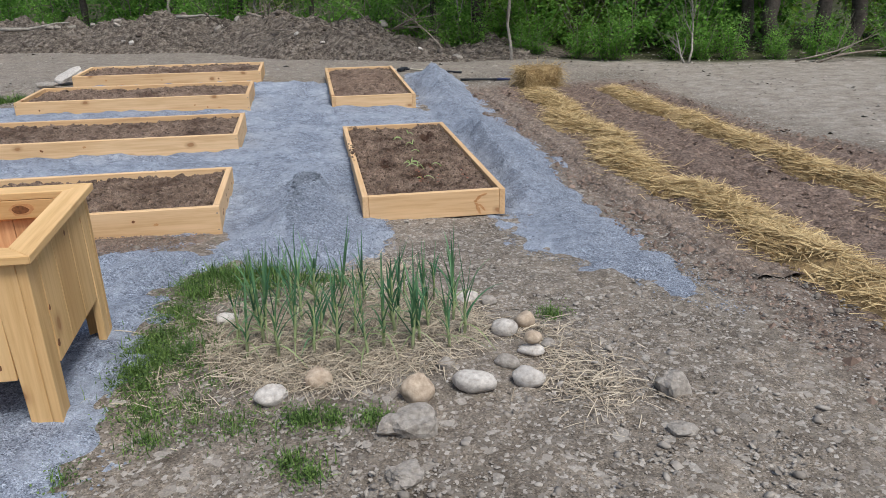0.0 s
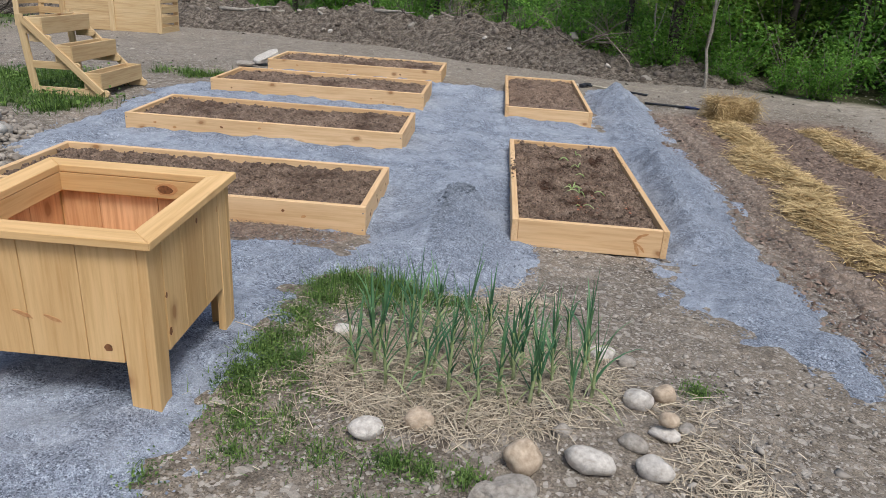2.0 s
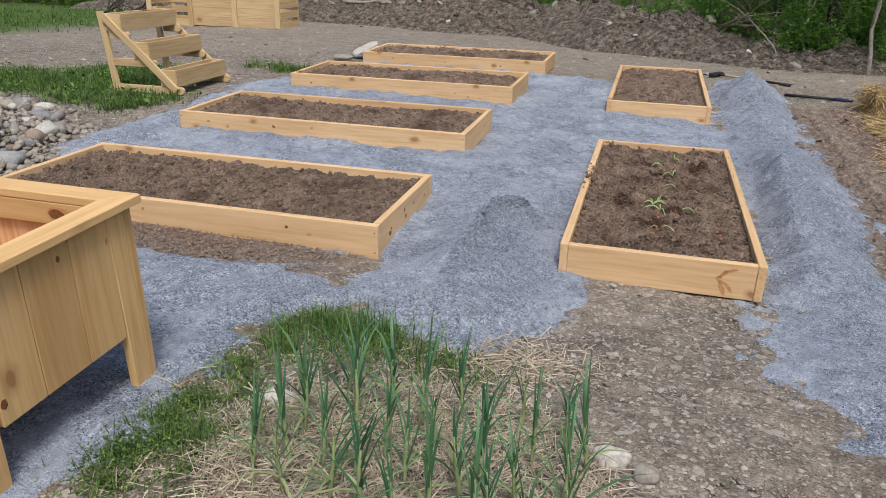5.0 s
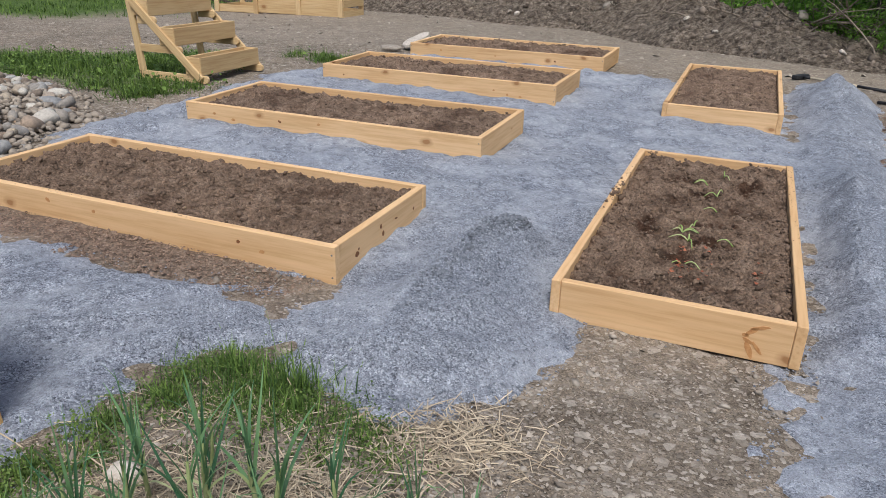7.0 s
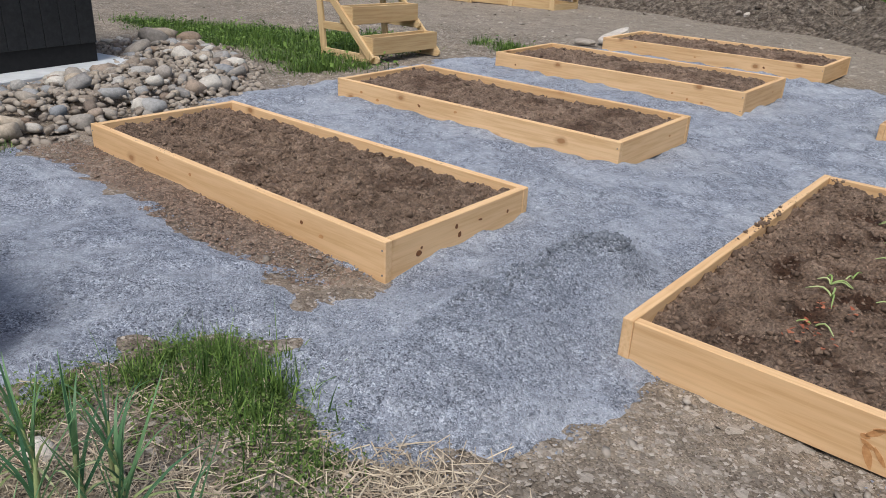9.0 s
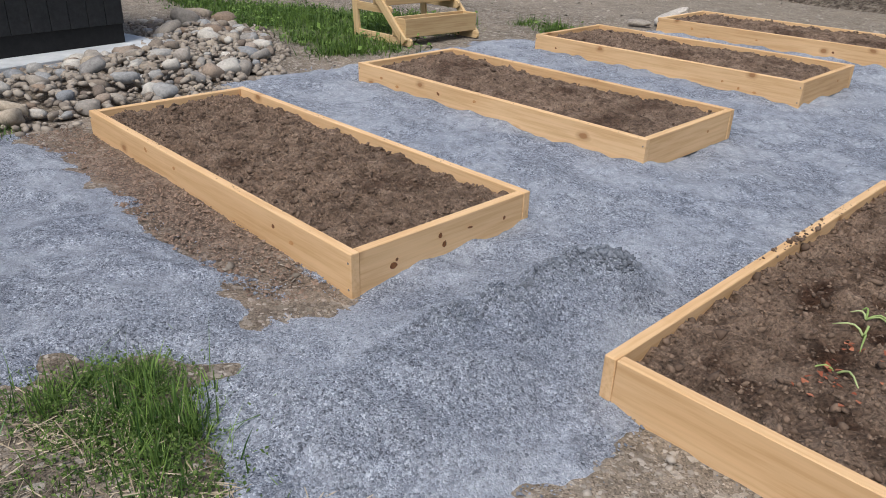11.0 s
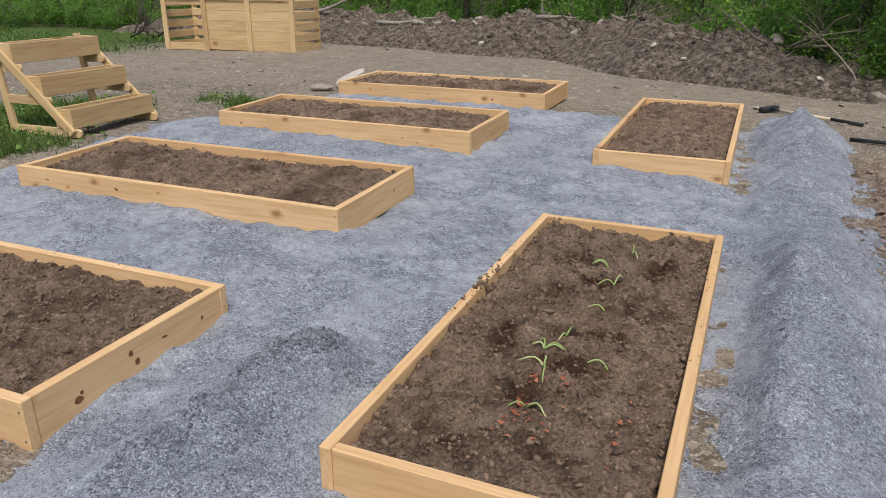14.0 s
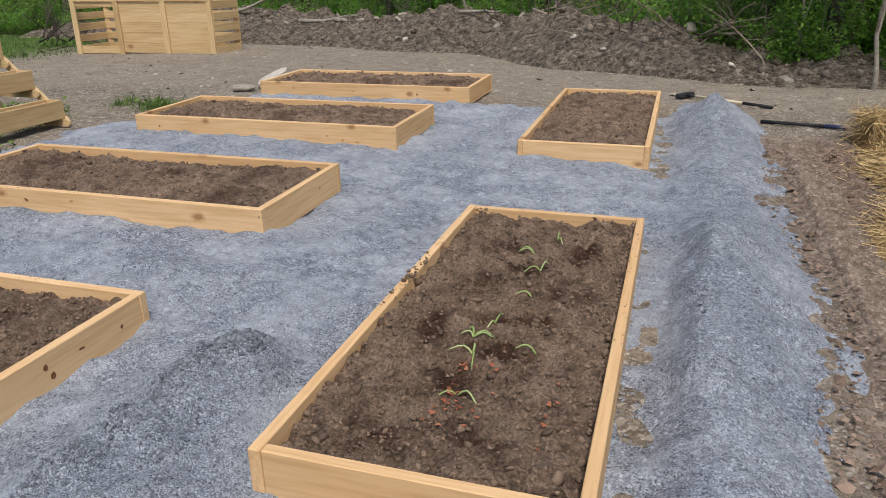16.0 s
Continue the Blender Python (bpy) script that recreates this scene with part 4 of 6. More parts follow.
    knot(base, (0.17, hy - 0.0805, top - 0.088), (0, 0), 0.06, 0.034, RED_KNOT, 5)
    knot(base, (0.165, hy - 0.0815, top - 0.088), (0, 0), 0.04, 0.022, KNOT, 6)
    return tagged(base, "square fresh pine planter box on four legs", "planter")


planter_box()

# ---- tiered planter stand ----
def tiered_stand():
    base = new("tiered_planter")
    base.matrix_basis = pose(-4.08, 3.92, 0.125, 0, 0, 2)
    wide, deep, high = 1.18, 0.93, 0.97
    for y in (0.02, wide - 0.02):
        s = 1 if y > 0.5 else -1
        along(base, "back_post", (-deep, y, 0), (-deep - 0.11, y, high), 0.09, 0.038, PINE_PALE, 0)
        along(base, "brace", (-deep - 0.04, y + 0.040 * s, high - 0.06), (-0.05, y + 0.040 * s, 0.045), 0.09, 0.038, PINE_PALE)
        for lv, (x1, z) in enumerate(((0.03, 0.045), (-0.32, 0.365), (-0.66, 0.69))):
            ob = new("rail", prism("rail", [(-deep, z - 0.045), (x1 - 0.03, z - 0.045), (x1, z - 0.015), (x1, z + 0.02), (x1 - 0.025, z + 0.045), (-deep, z + 0.045)], 0.036, PINE_PALE))
            child(ob, base, pose(0, y, 0))
    for x1, z in ((-0.06, 0.092), (-0.40, 0.412), (-0.75, 0.737)):
        tw, td, th = wide + 0.02, 0.21, 0.21
        parts = [((tw, 0.02, th), (x1, wide / 2, z + th / 2), (0, 0, 90)), ((tw, 0.02, th), (x1 - td, wide / 2, z + th / 2), (0, 0, 90)),
                 ((td - 0.022, 0.02, th - 0.004), (x1 - td / 2, wide / 2 - tw / 2 + 0.012, z + th / 2), (0, 0, 0)),
                 ((td - 0.022, 0.02, th - 0.004), (x1 - td / 2, wide / 2 + tw / 2 - 0.012, z + th / 2), (0, 0, 0)),
                 ((tw - 0.046, td - 0.024, 0.02), (x1 - td / 2, wide / 2, z + 0.012), (0, 0, 0))]
        for nm, (size, at, turn) in zip(("trough_front", "trough_back", "trough_end", "trough_end", "trough_floor"), parts):
            if nm == "trough_floor":
                size = (td - 0.024, tw - 0.046, 0.02)
            board(nm, base, size, at, PINE_PALE, turn)
    return tagged(base, "pale pine planter stand with three stepped empty troughs", "planter stand")


tiered_stand()

# ---- slatted compost bin ----
def compost_bin():
    base = new("compost_bin")
    wide, deep, high = 3.66, 1.15, 1.17
    base.matrix_basis = pose(-7.40, 12.95, 0.06, 0, 0, 3)
    for i in range(4):
        x = -wide * i / 3
        for y in (0, deep):
            ob = new("post", box_mesh("post", high, 0.036 if y else 0.04, 0.13, PINE_PALE))
            child(ob, base, pose(min(-0.07, x + 0.0) if i < 3 else x + 0.07, y, high / 2) @ pose(0, 0, 0, 0, -90, 0))
    n, sh = 5, 0.165
    for i in range(3):
        x = -wide * (i + 0.5) / 3
        for q in range(n):
            z = 0.10 + q * (high - 0.19) / (n - 1)
            board("back_slat", base, (wide / 3, 0.022, sh), (x, deep - 0.035, z), PINE_PALE)
        if i < 2:
            for q in range(n):
                hh = (high - 0.05) / n
                board("front_board", base, (wide / 3 - 0.1, 0.022, hh - 0.004), (x, 0.032 + 0.003 * (q % 2), 0.04 + hh * (q + 0.5)), PINE_PALE)
        else:
            board("front_board", base, (wide / 3, 0.022, 0.17), (x, 0.032, 0.1), PINE_PALE)
            board("front_board", base, (wide / 3, 0.022, 0.10), (x, 0.032, high - 0.06), PINE_PALE)
    for i in range(4):
        x = -0.012 if i == 0 else (-wide + 0.012 if i == 3 else -wide * i / 3)
        for q in range(n):
            z = 0.10 + q * (high - 0.19) / (n - 1)
            board("side_slat", base, (deep - 0.08, 0.022, sh), (x, deep / 2, z), PINE_PALE, (0, 0, 90))
    for x in (-0.05, -wide + 0.05):
        board("side_post", base, (0.09, 0.036, high), (x, deep * 0.985, high / 2), PINE_PALE)
    board("top_rail", base, (wide, 0.10, 0.03), (-wide / 2, 0.03, high + 0.017), PINE_PALE)
    return tagged(base, "three-bay slatted pine compost bin on bare dirt", "compost bin")


compost_bin()

# ---- shed corner on its slab ----
def shed():
    base = new("shed")
    base.matrix_basis = pose(-5.85, 1.40, 0.14, 0, 0, 13)
    ly, lx, h = 3.4, 2.8, 2.2
    child(new("plinth", box_mesh("plinth", lx, ly, 0.22, BLACK)), base, pose(-lx / 2, -ly / 2, 0.11))
    child(new("wall", box_mesh("wall", lx - 0.03, ly - 0.03, h - 0.2, SLATE)), base, pose(-lx / 2, -ly / 2, 0.2 + (h - 0.2) / 2 + 0.002))
    n = 17
    for i in range(n):
        y = -ly * (i + 0.5) / n
        board("siding_board", base, (h - 0.2, 0.02, ly / n - 0.006), (0.008, y, 0.2 + h / 2 - 0.1), SLATE, (0, -90, 90), 0.003)
    for i in range(14):
        x = -lx * (i + 0.5) / 14
        board("siding_board", base, (h - 0.2, 0.02, lx / 14 - 0.006), (x, 0.008, 0.2 + h / 2 - 0.1), SLATE, (0, -90, 0), 0.003)
    child(new("roof", box_mesh("roof", lx + 0.12, ly + 0.12, 0.07, SLATE)), base, pose(-lx / 2, -ly / 2, h + 0.04, 0, 4, 0))
    return tagged(base, "dark grey board-clad shed with a black plinth", "shed")


shed()
slab = new("concrete_slab", box_mesh("concrete_slab", 3.3, 4.2, 0.14, CONCRETE, 0.01))
slab.matrix_basis = pose(-5.85, 1.40, 0.07, 0, 0, 13) @ pose(-1.28, -1.75, 0)
tagged(slab, "pale concrete slab under the shed", "slab", kind="structure")

# ---- stones ----
PLOT_STONES = [  # x, y, length, width, height, turn, material
    (0.48, -2.62, 0.17, 0.13, 0.10, 20, PALE_STONE), (0.69, -2.56, 0.13, 0.12, 0.13, 0, TAN_STONE), (1.13, -2.77, 0.17, 0.16, 0.16, 30, TAN_STONE),
    (1.40, -2.74, 0.22, 0.14, 0.13, -15, PALE_STONE), (1.66, -2.74, 0.17, 0.12, 0.11, -35, PALE_STONE), (1.69, -2.20, 0.15, 0.14, 0.11, -20, PALE_STONE),
    (1.83, -2.12, 0.13, 0.11, 0.11, 25, TAN_STONE), (1.77, -2.45, 0.15, 0.10, 0.07, -10, PALE_STONE), (1.61, -2.56, 0.14, 0.10, 0.08, -30, GREY_ROCK),
    (1.31, -2.52, 0.09, 0.08, 0.08, 10, GREY_ROCK), (0.20, -1.72, 0.15, 0.10, 0.09, 15, PALE_STONE), (1.58, -1.72, 0.16, 0.12, 0.10, 0, PALE_STONE), (1.71, -1.76, 0.12, 0.10, 0.07, 40, GREY_ROCK),
    (1.88, -2.38, 0.11, 0.08, 0.04, 60, GREY_ROCK)]
for i, (x, y, a, b, c, turn, mat) in enumerate(PLOT_STONES):
    ob = new("river_stone", stone_mesh("river_stone", (a * 0.92, b * 0.92, c * 0.9), mat, i + 1, 0.17, 3))
    ob.matrix_basis = pose(x, y, gz(x, y) + c * 0.36, 0, 0, turn)
    tagged(ob, "smooth rounded river stone beside the garlic plot", "stone", "stones round the garlic plot")
ob = new("river_stone", stone_mesh("river_stone", (0.09, 0.08, 0.07), TAN_STONE, 31, 0.08))
ob.matrix_basis = pose(1.775, -2.44, gz(1.775, -2.44) + 0.0905)
tagged(ob, "small tan stone resting on a flat stone", "stone", "stones round the garlic plot")
ROCKS = [(1.07, -2.97, 0.27, 0.18, 0.10, 0, "rough grey rock half sunk in dirt"), (1.01, -3.30, 0.15, 0.12, 0.05, 10, "flat grey rock sunk in dirt"),
         (2.31, -2.9, 0.15, 0.13, 0.10, 20, "clod-covered grey rock on bare dirt"), (2.2, -3.22, 0.12, 0.10, 0.04, 0, "earth clod on bare dirt")]
for i, (x, y, a, b, c, turn, label) in enumerate(ROCKS):
    ob = new("field_rock", stone_mesh("field_rock", (a * 0.9, b * 0.9, c * 1.2), GREY_ROCK, i + 51, 0.34, 3, 0.66))
    ob.data.polygons.foreach_set("use_smooth", [False] * len(ob.data.polygons))
    ob.matrix_basis = pose(x, y, gz(x, y) + c * 0.2, 0, 0, turn)
    tagged(ob, label, "rock")
for i, (x, y, a, b, c, rx, ry) in enumerate(((-3.38, 8.42, 0.48, 0.34, 0.10, 8, -24), (-3.65, 8.02, 0.32, 0.24, 0.08, 0, 0))):
    ob = new("flat_rock", stone_mesh("flat_rock", (a, b, c), GREY_ROCK if i else PALE_STONE, i + 61, 0.16, 4, 0.6))
    ob.matrix_basis = pose(x, y, gz(x, y) + (0.15 if i == 0 else 0.05), rx, ry, 30)
    tagged(ob, "pale flat rock slab leaning by the far bed" if i == 0 else "pale flat rock slab lying on dirt", "rock")

# heap of river stones beside the shed
HEAP = [(-3.45, -0.6), (-3.4, 0.4), (-3.62, 1.2), (-3.95, 2.0), (-4.5, 2.5), (-5.6, 3.0), (-7.2, 3.2), (-7.4, 2.2), (-6.1, 1.75), (-5.55, 1.55), (-5.2, 0.6), (-4.9, -0.7), (-4.3, -1.3)]
kinds = [stone_mesh("heap_stone", (1, s, t), STONE, i + 71, 0.2, 2, p * 0.82) for i, (s, t, p) in enumerate(((0.8, 0.6, 1), (0.65, 0.5, 0.9), (0.9, 0.7, 1), (0.7, 0.45, 0.8), (0.55, 0.45, 1), (0.85, 0.55, 0.75), (0.75, 0.65, 1)))]
placed = 0
heap_r = random.Random(11)
spots = []
while placed < 296:
    x, y = heap_r.uniform(-7.4, -3.4), heap_r.uniform(-1.3, 3.2)
    d = float(outline_distance(np.array(x), np.array(y), HEAP))
    size = min(0.5, max(0.08, heap_r.lognormvariate(-2.0, 0.55)))
    if d > -0.03 or any((x - a) ** 2 + (y - b) ** 2 < (0.30 * (size + c)) ** 2 for a, b, c in spots):
        if d > -0.03 or heap_r.random() < 0.9:
            continue
    spots.append((x, y, size))
    ob = new("heap_stone", kinds[placed % 7])
    lift = 0.16 * min(1, -d / 0.6)
    ob.matrix_basis = pose(x, y, gz(x, y) + lift * heap_r.uniform(0.3, 1.0) + size * 0.12, heap_r.uniform(-25, 25), heap_r.uniform(-25, 25), heap_r.uniform(0, 360)) @ Matrix.Scale(size, 4)
    tagged(ob, "rounded grey-brown river stone in a heap", "stone", "river stones in the heap")
    placed += 1
k = 1500
x, y = rng.uniform(-7.4, -3.3, k * 3), rng.uniform(-1.4, 3.3, k * 3)
keep = outline_distance(x, y, HEAP) < 0.12 + 0.1 * wavy(x, y, 3, 50)
x, y = x[keep], y[keep]
size = rng.uniform(0.015, 0.05, len(x))
d = outline_distance(x, y, HEAP)
tagged(new("heap_rubble", blobs("heap_rubble", np.stack([x, y, ground_z(x, y) + 0.13 * np.clip(-d / 0.6, 0, 1) + size * 0.3], 1), size, plain("heap_rubble", (0.15, 0.122, 0.1), (0.38, 0.335, 0.285), 12, 0.85, 0.006, "tint"), False, 0.08, 0.7)), "small stones filling the river stone heap", "rubble", kind="stuff")

# ---- tools lying by the far heap ----
tool = new("mattock")
tool.matrix_basis = pose(2.62, 9.15, gz(2.62, 9.15) + 0.03, 0, 0, -32)
child(new("head", box_mesh("head", 0.10, 0.34, 0.06, RUBBER, 0.012)), tool, pose(0, 0, 0.02))
child(new("grip", tubes("grip", [([(0.05, 0, 0.02), (0.16, 0, 0.02)], [0.022, 0.02])], RUBBER, 10)), tool)
child(new("shaft", tubes("shaft", [([(0.16, 0, 0.02), (0.85, 0, 0.008)], [0.02, 0.02])], HANDLE, 10)), tool)
child(new("end_grip", tubes("end_grip", [([(0.85, 0, 0.008), (1.25, 0, 0.0)], [0.021, 0.022])], RUBBER, 10)), tool)
tagged(tool, "mattock with black head and pale handle lying on dirt", "tool")
tool = new("digging_bar")
tool.matrix_basis = pose(3.46, 7.52, gz(3.46, 7.52) + 0.03, 0, 0, -12) @ Matrix.Scale(0.78, 4)
child(new("shaft", tubes("shaft", [([(0, 0, 0), (0.45, 0, 0), (0.5, 0, 0), (0.85, 0, 0)], [0.026, 0.026, 0.024, 0.024])], RUBBER, 10)), tool)
child(new("grip", tubes("grip", [([(0.85, 0, 0), (1.15, 0, 0)], [0.03, 0.03])], BLUE, 10)), tool)
tagged(tool, "black bar with dark blue grip lying on dirt", "tool")

# ---- straw rows, bale and the garlic plot ----
def straw_row(cx, half, y0, y1, height, n, seed, label):
    """A low windrow of loose straw over its own packed core."""
    xs, ys = np.linspace(-half * 1.25, half * 1.25, 15), np.arange(y0, y1, 0.07)
    x, y = np.meshgrid(xs, ys)
    mid = cx(y) + 0.09 * wavy(y * 0, y, 2.6, seed)

    def rise(s, yy):
        w = half * (1 + 0.22 * wavy(yy * 0, yy, 3.1, seed + 1))
        ends = np.clip((yy - y0) / 0.3, 0, 1) * np.clip((y1 - yy) / 0.3, 0, 1)
        return height * (1 + 0.35 * wavy(s * 2, yy, 5, seed + 2)) * np.clip(1 - (s / w) ** 2, -0.4, 1) * ends

    core = tagged(new("straw_row", mesh_of("straw_row", np.stack([(x + mid).ravel(), y.ravel(), (ground_z(x + mid, y) + rise(x, y) - 0.012).ravel()], 1), grid_faces(len(xs), len(ys)), STRAW_BED, True)), label, "straw", kind="stuff")
    yy = rng.uniform(y0 - 0.1, y1 + 0.1, n)
    s = rng.normal(0, half * 0.48, n)
    px = s + cx(yy) + 0.09 * wavy(yy * 0, yy, 2.6, seed)
    gap = wavy(px * 1.5, yy, 4.0, seed + 3) + 0.6 * wavy(px, yy, 11, seed + 4) > -0.5
    px, yy, s, n = px[gap], yy[gap], s[gap], int(gap.sum())
    pz = ground_z(px, yy) + np.maximum(rise(s, yy), 0) + rng.uniform(0, 0.03, n)
    v, f, t = ribbons(np.stack([px, yy, pz], 1), rng.uniform(0, 6.283, n), rng.normal(0.06, 0.18, n), rng.uniform(0.06, 0.19, n), rng.uniform(0.003, 0.0065, n), np.zeros(n), 1, False, rng.uniform(-0.8, 0.8, n))
    child(tagged(new("stalks", mesh_of("stalks", v, f, STRAW, False, t)), "loose golden straw stalks", kind="stuff"), core)


straw_row(lambda y: 4.19 + 0.075 * np.maximum(0, y - 2), 0.30, -5.6, 6.5, 0.085, 34000, 60, "golden straw windrow laid along tilled soil")
straw_row(lambda y: 5.66 + 0.035 * np.maximum(0, y - 0.3), 0.26, -5.2, 6.3, 0.09, 20000, 64, "golden straw windrow laid along tilled soil")


def straw_bale():
    bm = bmesh.new()
    bmesh.ops.create_cube(bm, size=1)
    bmesh.ops.subdivide_edges(bm, edges=list(bm.edges), cuts=7, use_grid_fill=True)
    for vert in bm.verts:
        c = vert.co
        c.x, c.y, c.z = c.x * 0.74, c.y * 0.48, c.z * 0.36
        c += Vector((noise.noise(c * 5), noise.noise(c * 5 + Vector((9, 0, 0))), noise.noise(c * 5 + Vector((0, 7, 0))))) * 0.06
    me = bpy.data.meshes.new("straw_bale")
    bm.to_mesh(me)
    bm.free()
    me.materials.append(STRAW_BED)
    me.attributes.new("tint", "FLOAT", "POINT").data.foreach_set("value", rng.uniform(0, 0.3, len(me.vertices)).astype(np.float32))
    bale = new("straw_bale", me)
    bale.matrix_basis = pose(4.70, 6.85, gz(4.70, 6.85) + 0.145, 0, 0, 8) @ Matrix.Scale(0.85, 4)
    n = 2600
    p = rng.uniform(-0.5, 0.5, (n, 3))
    ax = rng.integers(0, 3, n)
    p[np.arange(n), ax] = np.where(rng.uniform(0, 1, n) < 0.5, -0.5, 0.5)
    p *= np.array([0.78, 0.52, 0.38])
    p += rng.normal(0, 0.02, (n, 3))
    v, f, t = ribbons(p, rng.uniform(0, 6.283, n), rng.normal(0, 0.6, n), rng.uniform(0.08, 0.26, n), rng.uniform(0.004, 0.008, n), rng.uniform(0, 0.5, n), 2, False, rng.uniform(-1.5, 1.5, n))
    child(tagged(new("stalks", mesh_of("stalks", v, f, STRAW, False, t * 0.8)), kind="stuff"), bale)
    tagged(bale, "ragged broken straw bale at the row's end", "straw bale")


straw_bale()


def in_plot(n, cx, cy, rx, ry):
    a, r = rng.uniform(0, 6.283, n), np.sqrt(rng.uniform(0, 1, n))
    x, y = cx + rx * r * np.cos(a), cy + ry * r * np.sin(a)
    return x, y


PLOT_Z = lambda x, y: ground_z(x, y) + 0.05 * np.exp(-(((x - 0.85) / 0.75) ** 2 + ((y + 2.05) / 0.6) ** 2))
n = 9500
x, y = in_plot(n, 0.86, -2.02, 0.78, 0.62)
v, f, t = ribbons(np.stack([x, y, PLOT_Z(x, y) + rng.uniform(0.004, 0.03, n)], 1), rng.uniform(0, 6.283, n), rng.normal(0.05, 0.16, n), rng.uniform(0.03, 0.15, n), rng.uniform(0.002, 0.0045, n), rng.uniform(0, 0.2, n), 2, False, rng.uniform(-0.8, 0.8, n))
tagged(new("straw_mulch", mesh_of("straw_mulch", v, f, MULCH, False, t)), "weathered pale straw mulch round the garlic", "straw", kind="stuff")
n = 3400
c = np.array([(0.15, -1.15), (0.4, -1.2), (0.6, -1.25), (0.0, -1.6), (0.2, -2.5), (-0.05, -2.4), (1.95, -2.65), (1.85, -2.3), (1.1, -1.0), (1.2, -0.95), (2.0, -2.85), (0.95, -1.1)])[rng.integers(0, 12, n)] + rng.normal(0, 0.12, (n, 2))
v, f, t = ribbons(np.stack([c[:, 0], c[:, 1], ground_z(c[:, 0], c[:, 1]) + 0.012], 1), rng.uniform(0, 6.283, n), rng.normal(0.08, 0.15, n), rng.uniform(0.04, 0.14, n), rng.uniform(0.003, 0.005, n), rng.uniform(0, 0.2, n), 2, False, rng.uniform(-0.8, 0.8, n))
tagged(new("straw_wisps", mesh_of("straw_wisps", v, f, MULCH, False, t)), "wisps of pale dead grass on dirt", "straw", kind="stuff")


def garlic_plant(seed):
    r = np.random.default_rng(seed)
    stem = new("garlic_plant", tubes("garlic_plant", [([(0, 0, -0.02), (0.004, 0, 0.06), (0.0, 0.005, 0.14), (0, 0, 0.24)], [0.0085, 0.008, 0.007, 0.0035])], GARLIC_STEM, 7))
    k = len(stem.data.vertices)
    stem.data.attributes.new("tint", "FLOAT", "POINT").data.foreach_set("value", np.linspace(1, 0.0, k).astype(np.float32))
    n = 10
    z0 = np.linspace(0.07, 0.22, n)
    v, f, t = ribbons(np.stack([np.zeros(n), np.zeros(n), z0], 1), np.arange(n) * 3.14159 + r.normal(0, 0.5, n), np.radians(np.linspace(56, 85, n) + r.normal(0, 8, n)), r.uniform(0.20, 0.34, n), r.uniform(0.008, 0.0135, n), np.clip(r.normal(0.26, 0.26, n), 0, 0.9), 5, True)
    child(new("leaves", mesh_of("leaves", v, f, GARLIC, True, t)), stem)
    n = 3
    v, f, t = ribbons(np.stack([np.zeros(n), np.zeros(n), np.full(n, 0.07)], 1), r.uniform(0, 6.283, n), r.uniform(0.4, 1.1, n), r.uniform(0.14, 0.22, n), np.full(n, 0.011), r.uniform(0.7, 1.0, n), 5, True)
    child(tagged(new("withered_leaf", mesh_of("withered_leaf", v, f, GARLIC_STEM, True, t)), "yellowed lower leaf"), stem)
    return tagged(stem, "green garlic plant standing in straw mulch", "garlic plant", "garlic plants in the plot")


kinds = [garlic_plant(90 + i) for i in range(5)]
GARLIC_AT = [(0.30, -2.02), (0.42, -2.08), (0.36, -1.78), (1.46, -2.24), (0.72, -2.14), (1.14, -2.02), (0.34, -2.19), (0.50, -2.27), (0.58, -2.12), (0.68, -2.27), (0.80, -2.30), (0.94, -2.38), (1.17, -2.34), (1.36, -2.36), (1.29, -2.14), (1.10, -2.16), (0.42, -1.93), (0.62, -1.88),
             (0.78, -2.02), (0.95, -1.92), (1.12, -1.86), (1.30, -1.88), (1.44, -2.06), (1.50, -1.84), (0.70, -1.68), (0.98, -1.66), (1.22, -1.62), (0.48, -1.62), (0.90, -2.14), (1.40, -1.66), (1.22, -2.26), (1.03, -2.30), (0.56, -1.74), (0.84, -1.78)]
for i, (x, y) in enumerate(GARLIC_AT):
    m = pose(x, y, float(PLOT_Z(x, y)), random.uniform(-6, 6), random.uniform(-6, 6), random.uniform(0, 360)) @ Matrix.Scale(random.uniform(0.85, 1.15), 4)
    if i < 5:
        kinds[i].matrix_basis = m
    else:
        copy_thing(kinds[i % 5], pose(0, 0, 0)).matrix_basis = m


def grass(name, spots, mat, low, high, label, width=0.005, lean=1.15):
    """Grass in clumps: spots of x, y, radius and number of blades."""
    p = []
    for x, y, r, k in spots:
        a, q = rng.uniform(0, 6.283, k), r * np.abs(rng.normal(0, 0.75, k))
        p.append(np.stack([x + q * np.cos(a), y + q * np.sin(a)], 1))
    p = np.concatenate(p)
    n = len(p)
    z = top_z(p[:, 0], p[:, 1])
    v, f, t = ribbons(np.stack([p[:, 0], p[:, 1], z - 0.005], 1), rng.uniform(0, 6.283, n), np.clip(rng.normal(lean, 0.42, n), 0.1, 1.6), rng.uniform(low, high, n) * rng.uniform(0.6, 1, n), rng.uniform(0.6, 1.4, n) * width, np.clip(rng.normal(0.2, 0.2, n), 0, 0.8), 2)
    return tagged(new(name, mesh_of(name, v, f, mat, False, t)), label, "grass", kind="stuff")


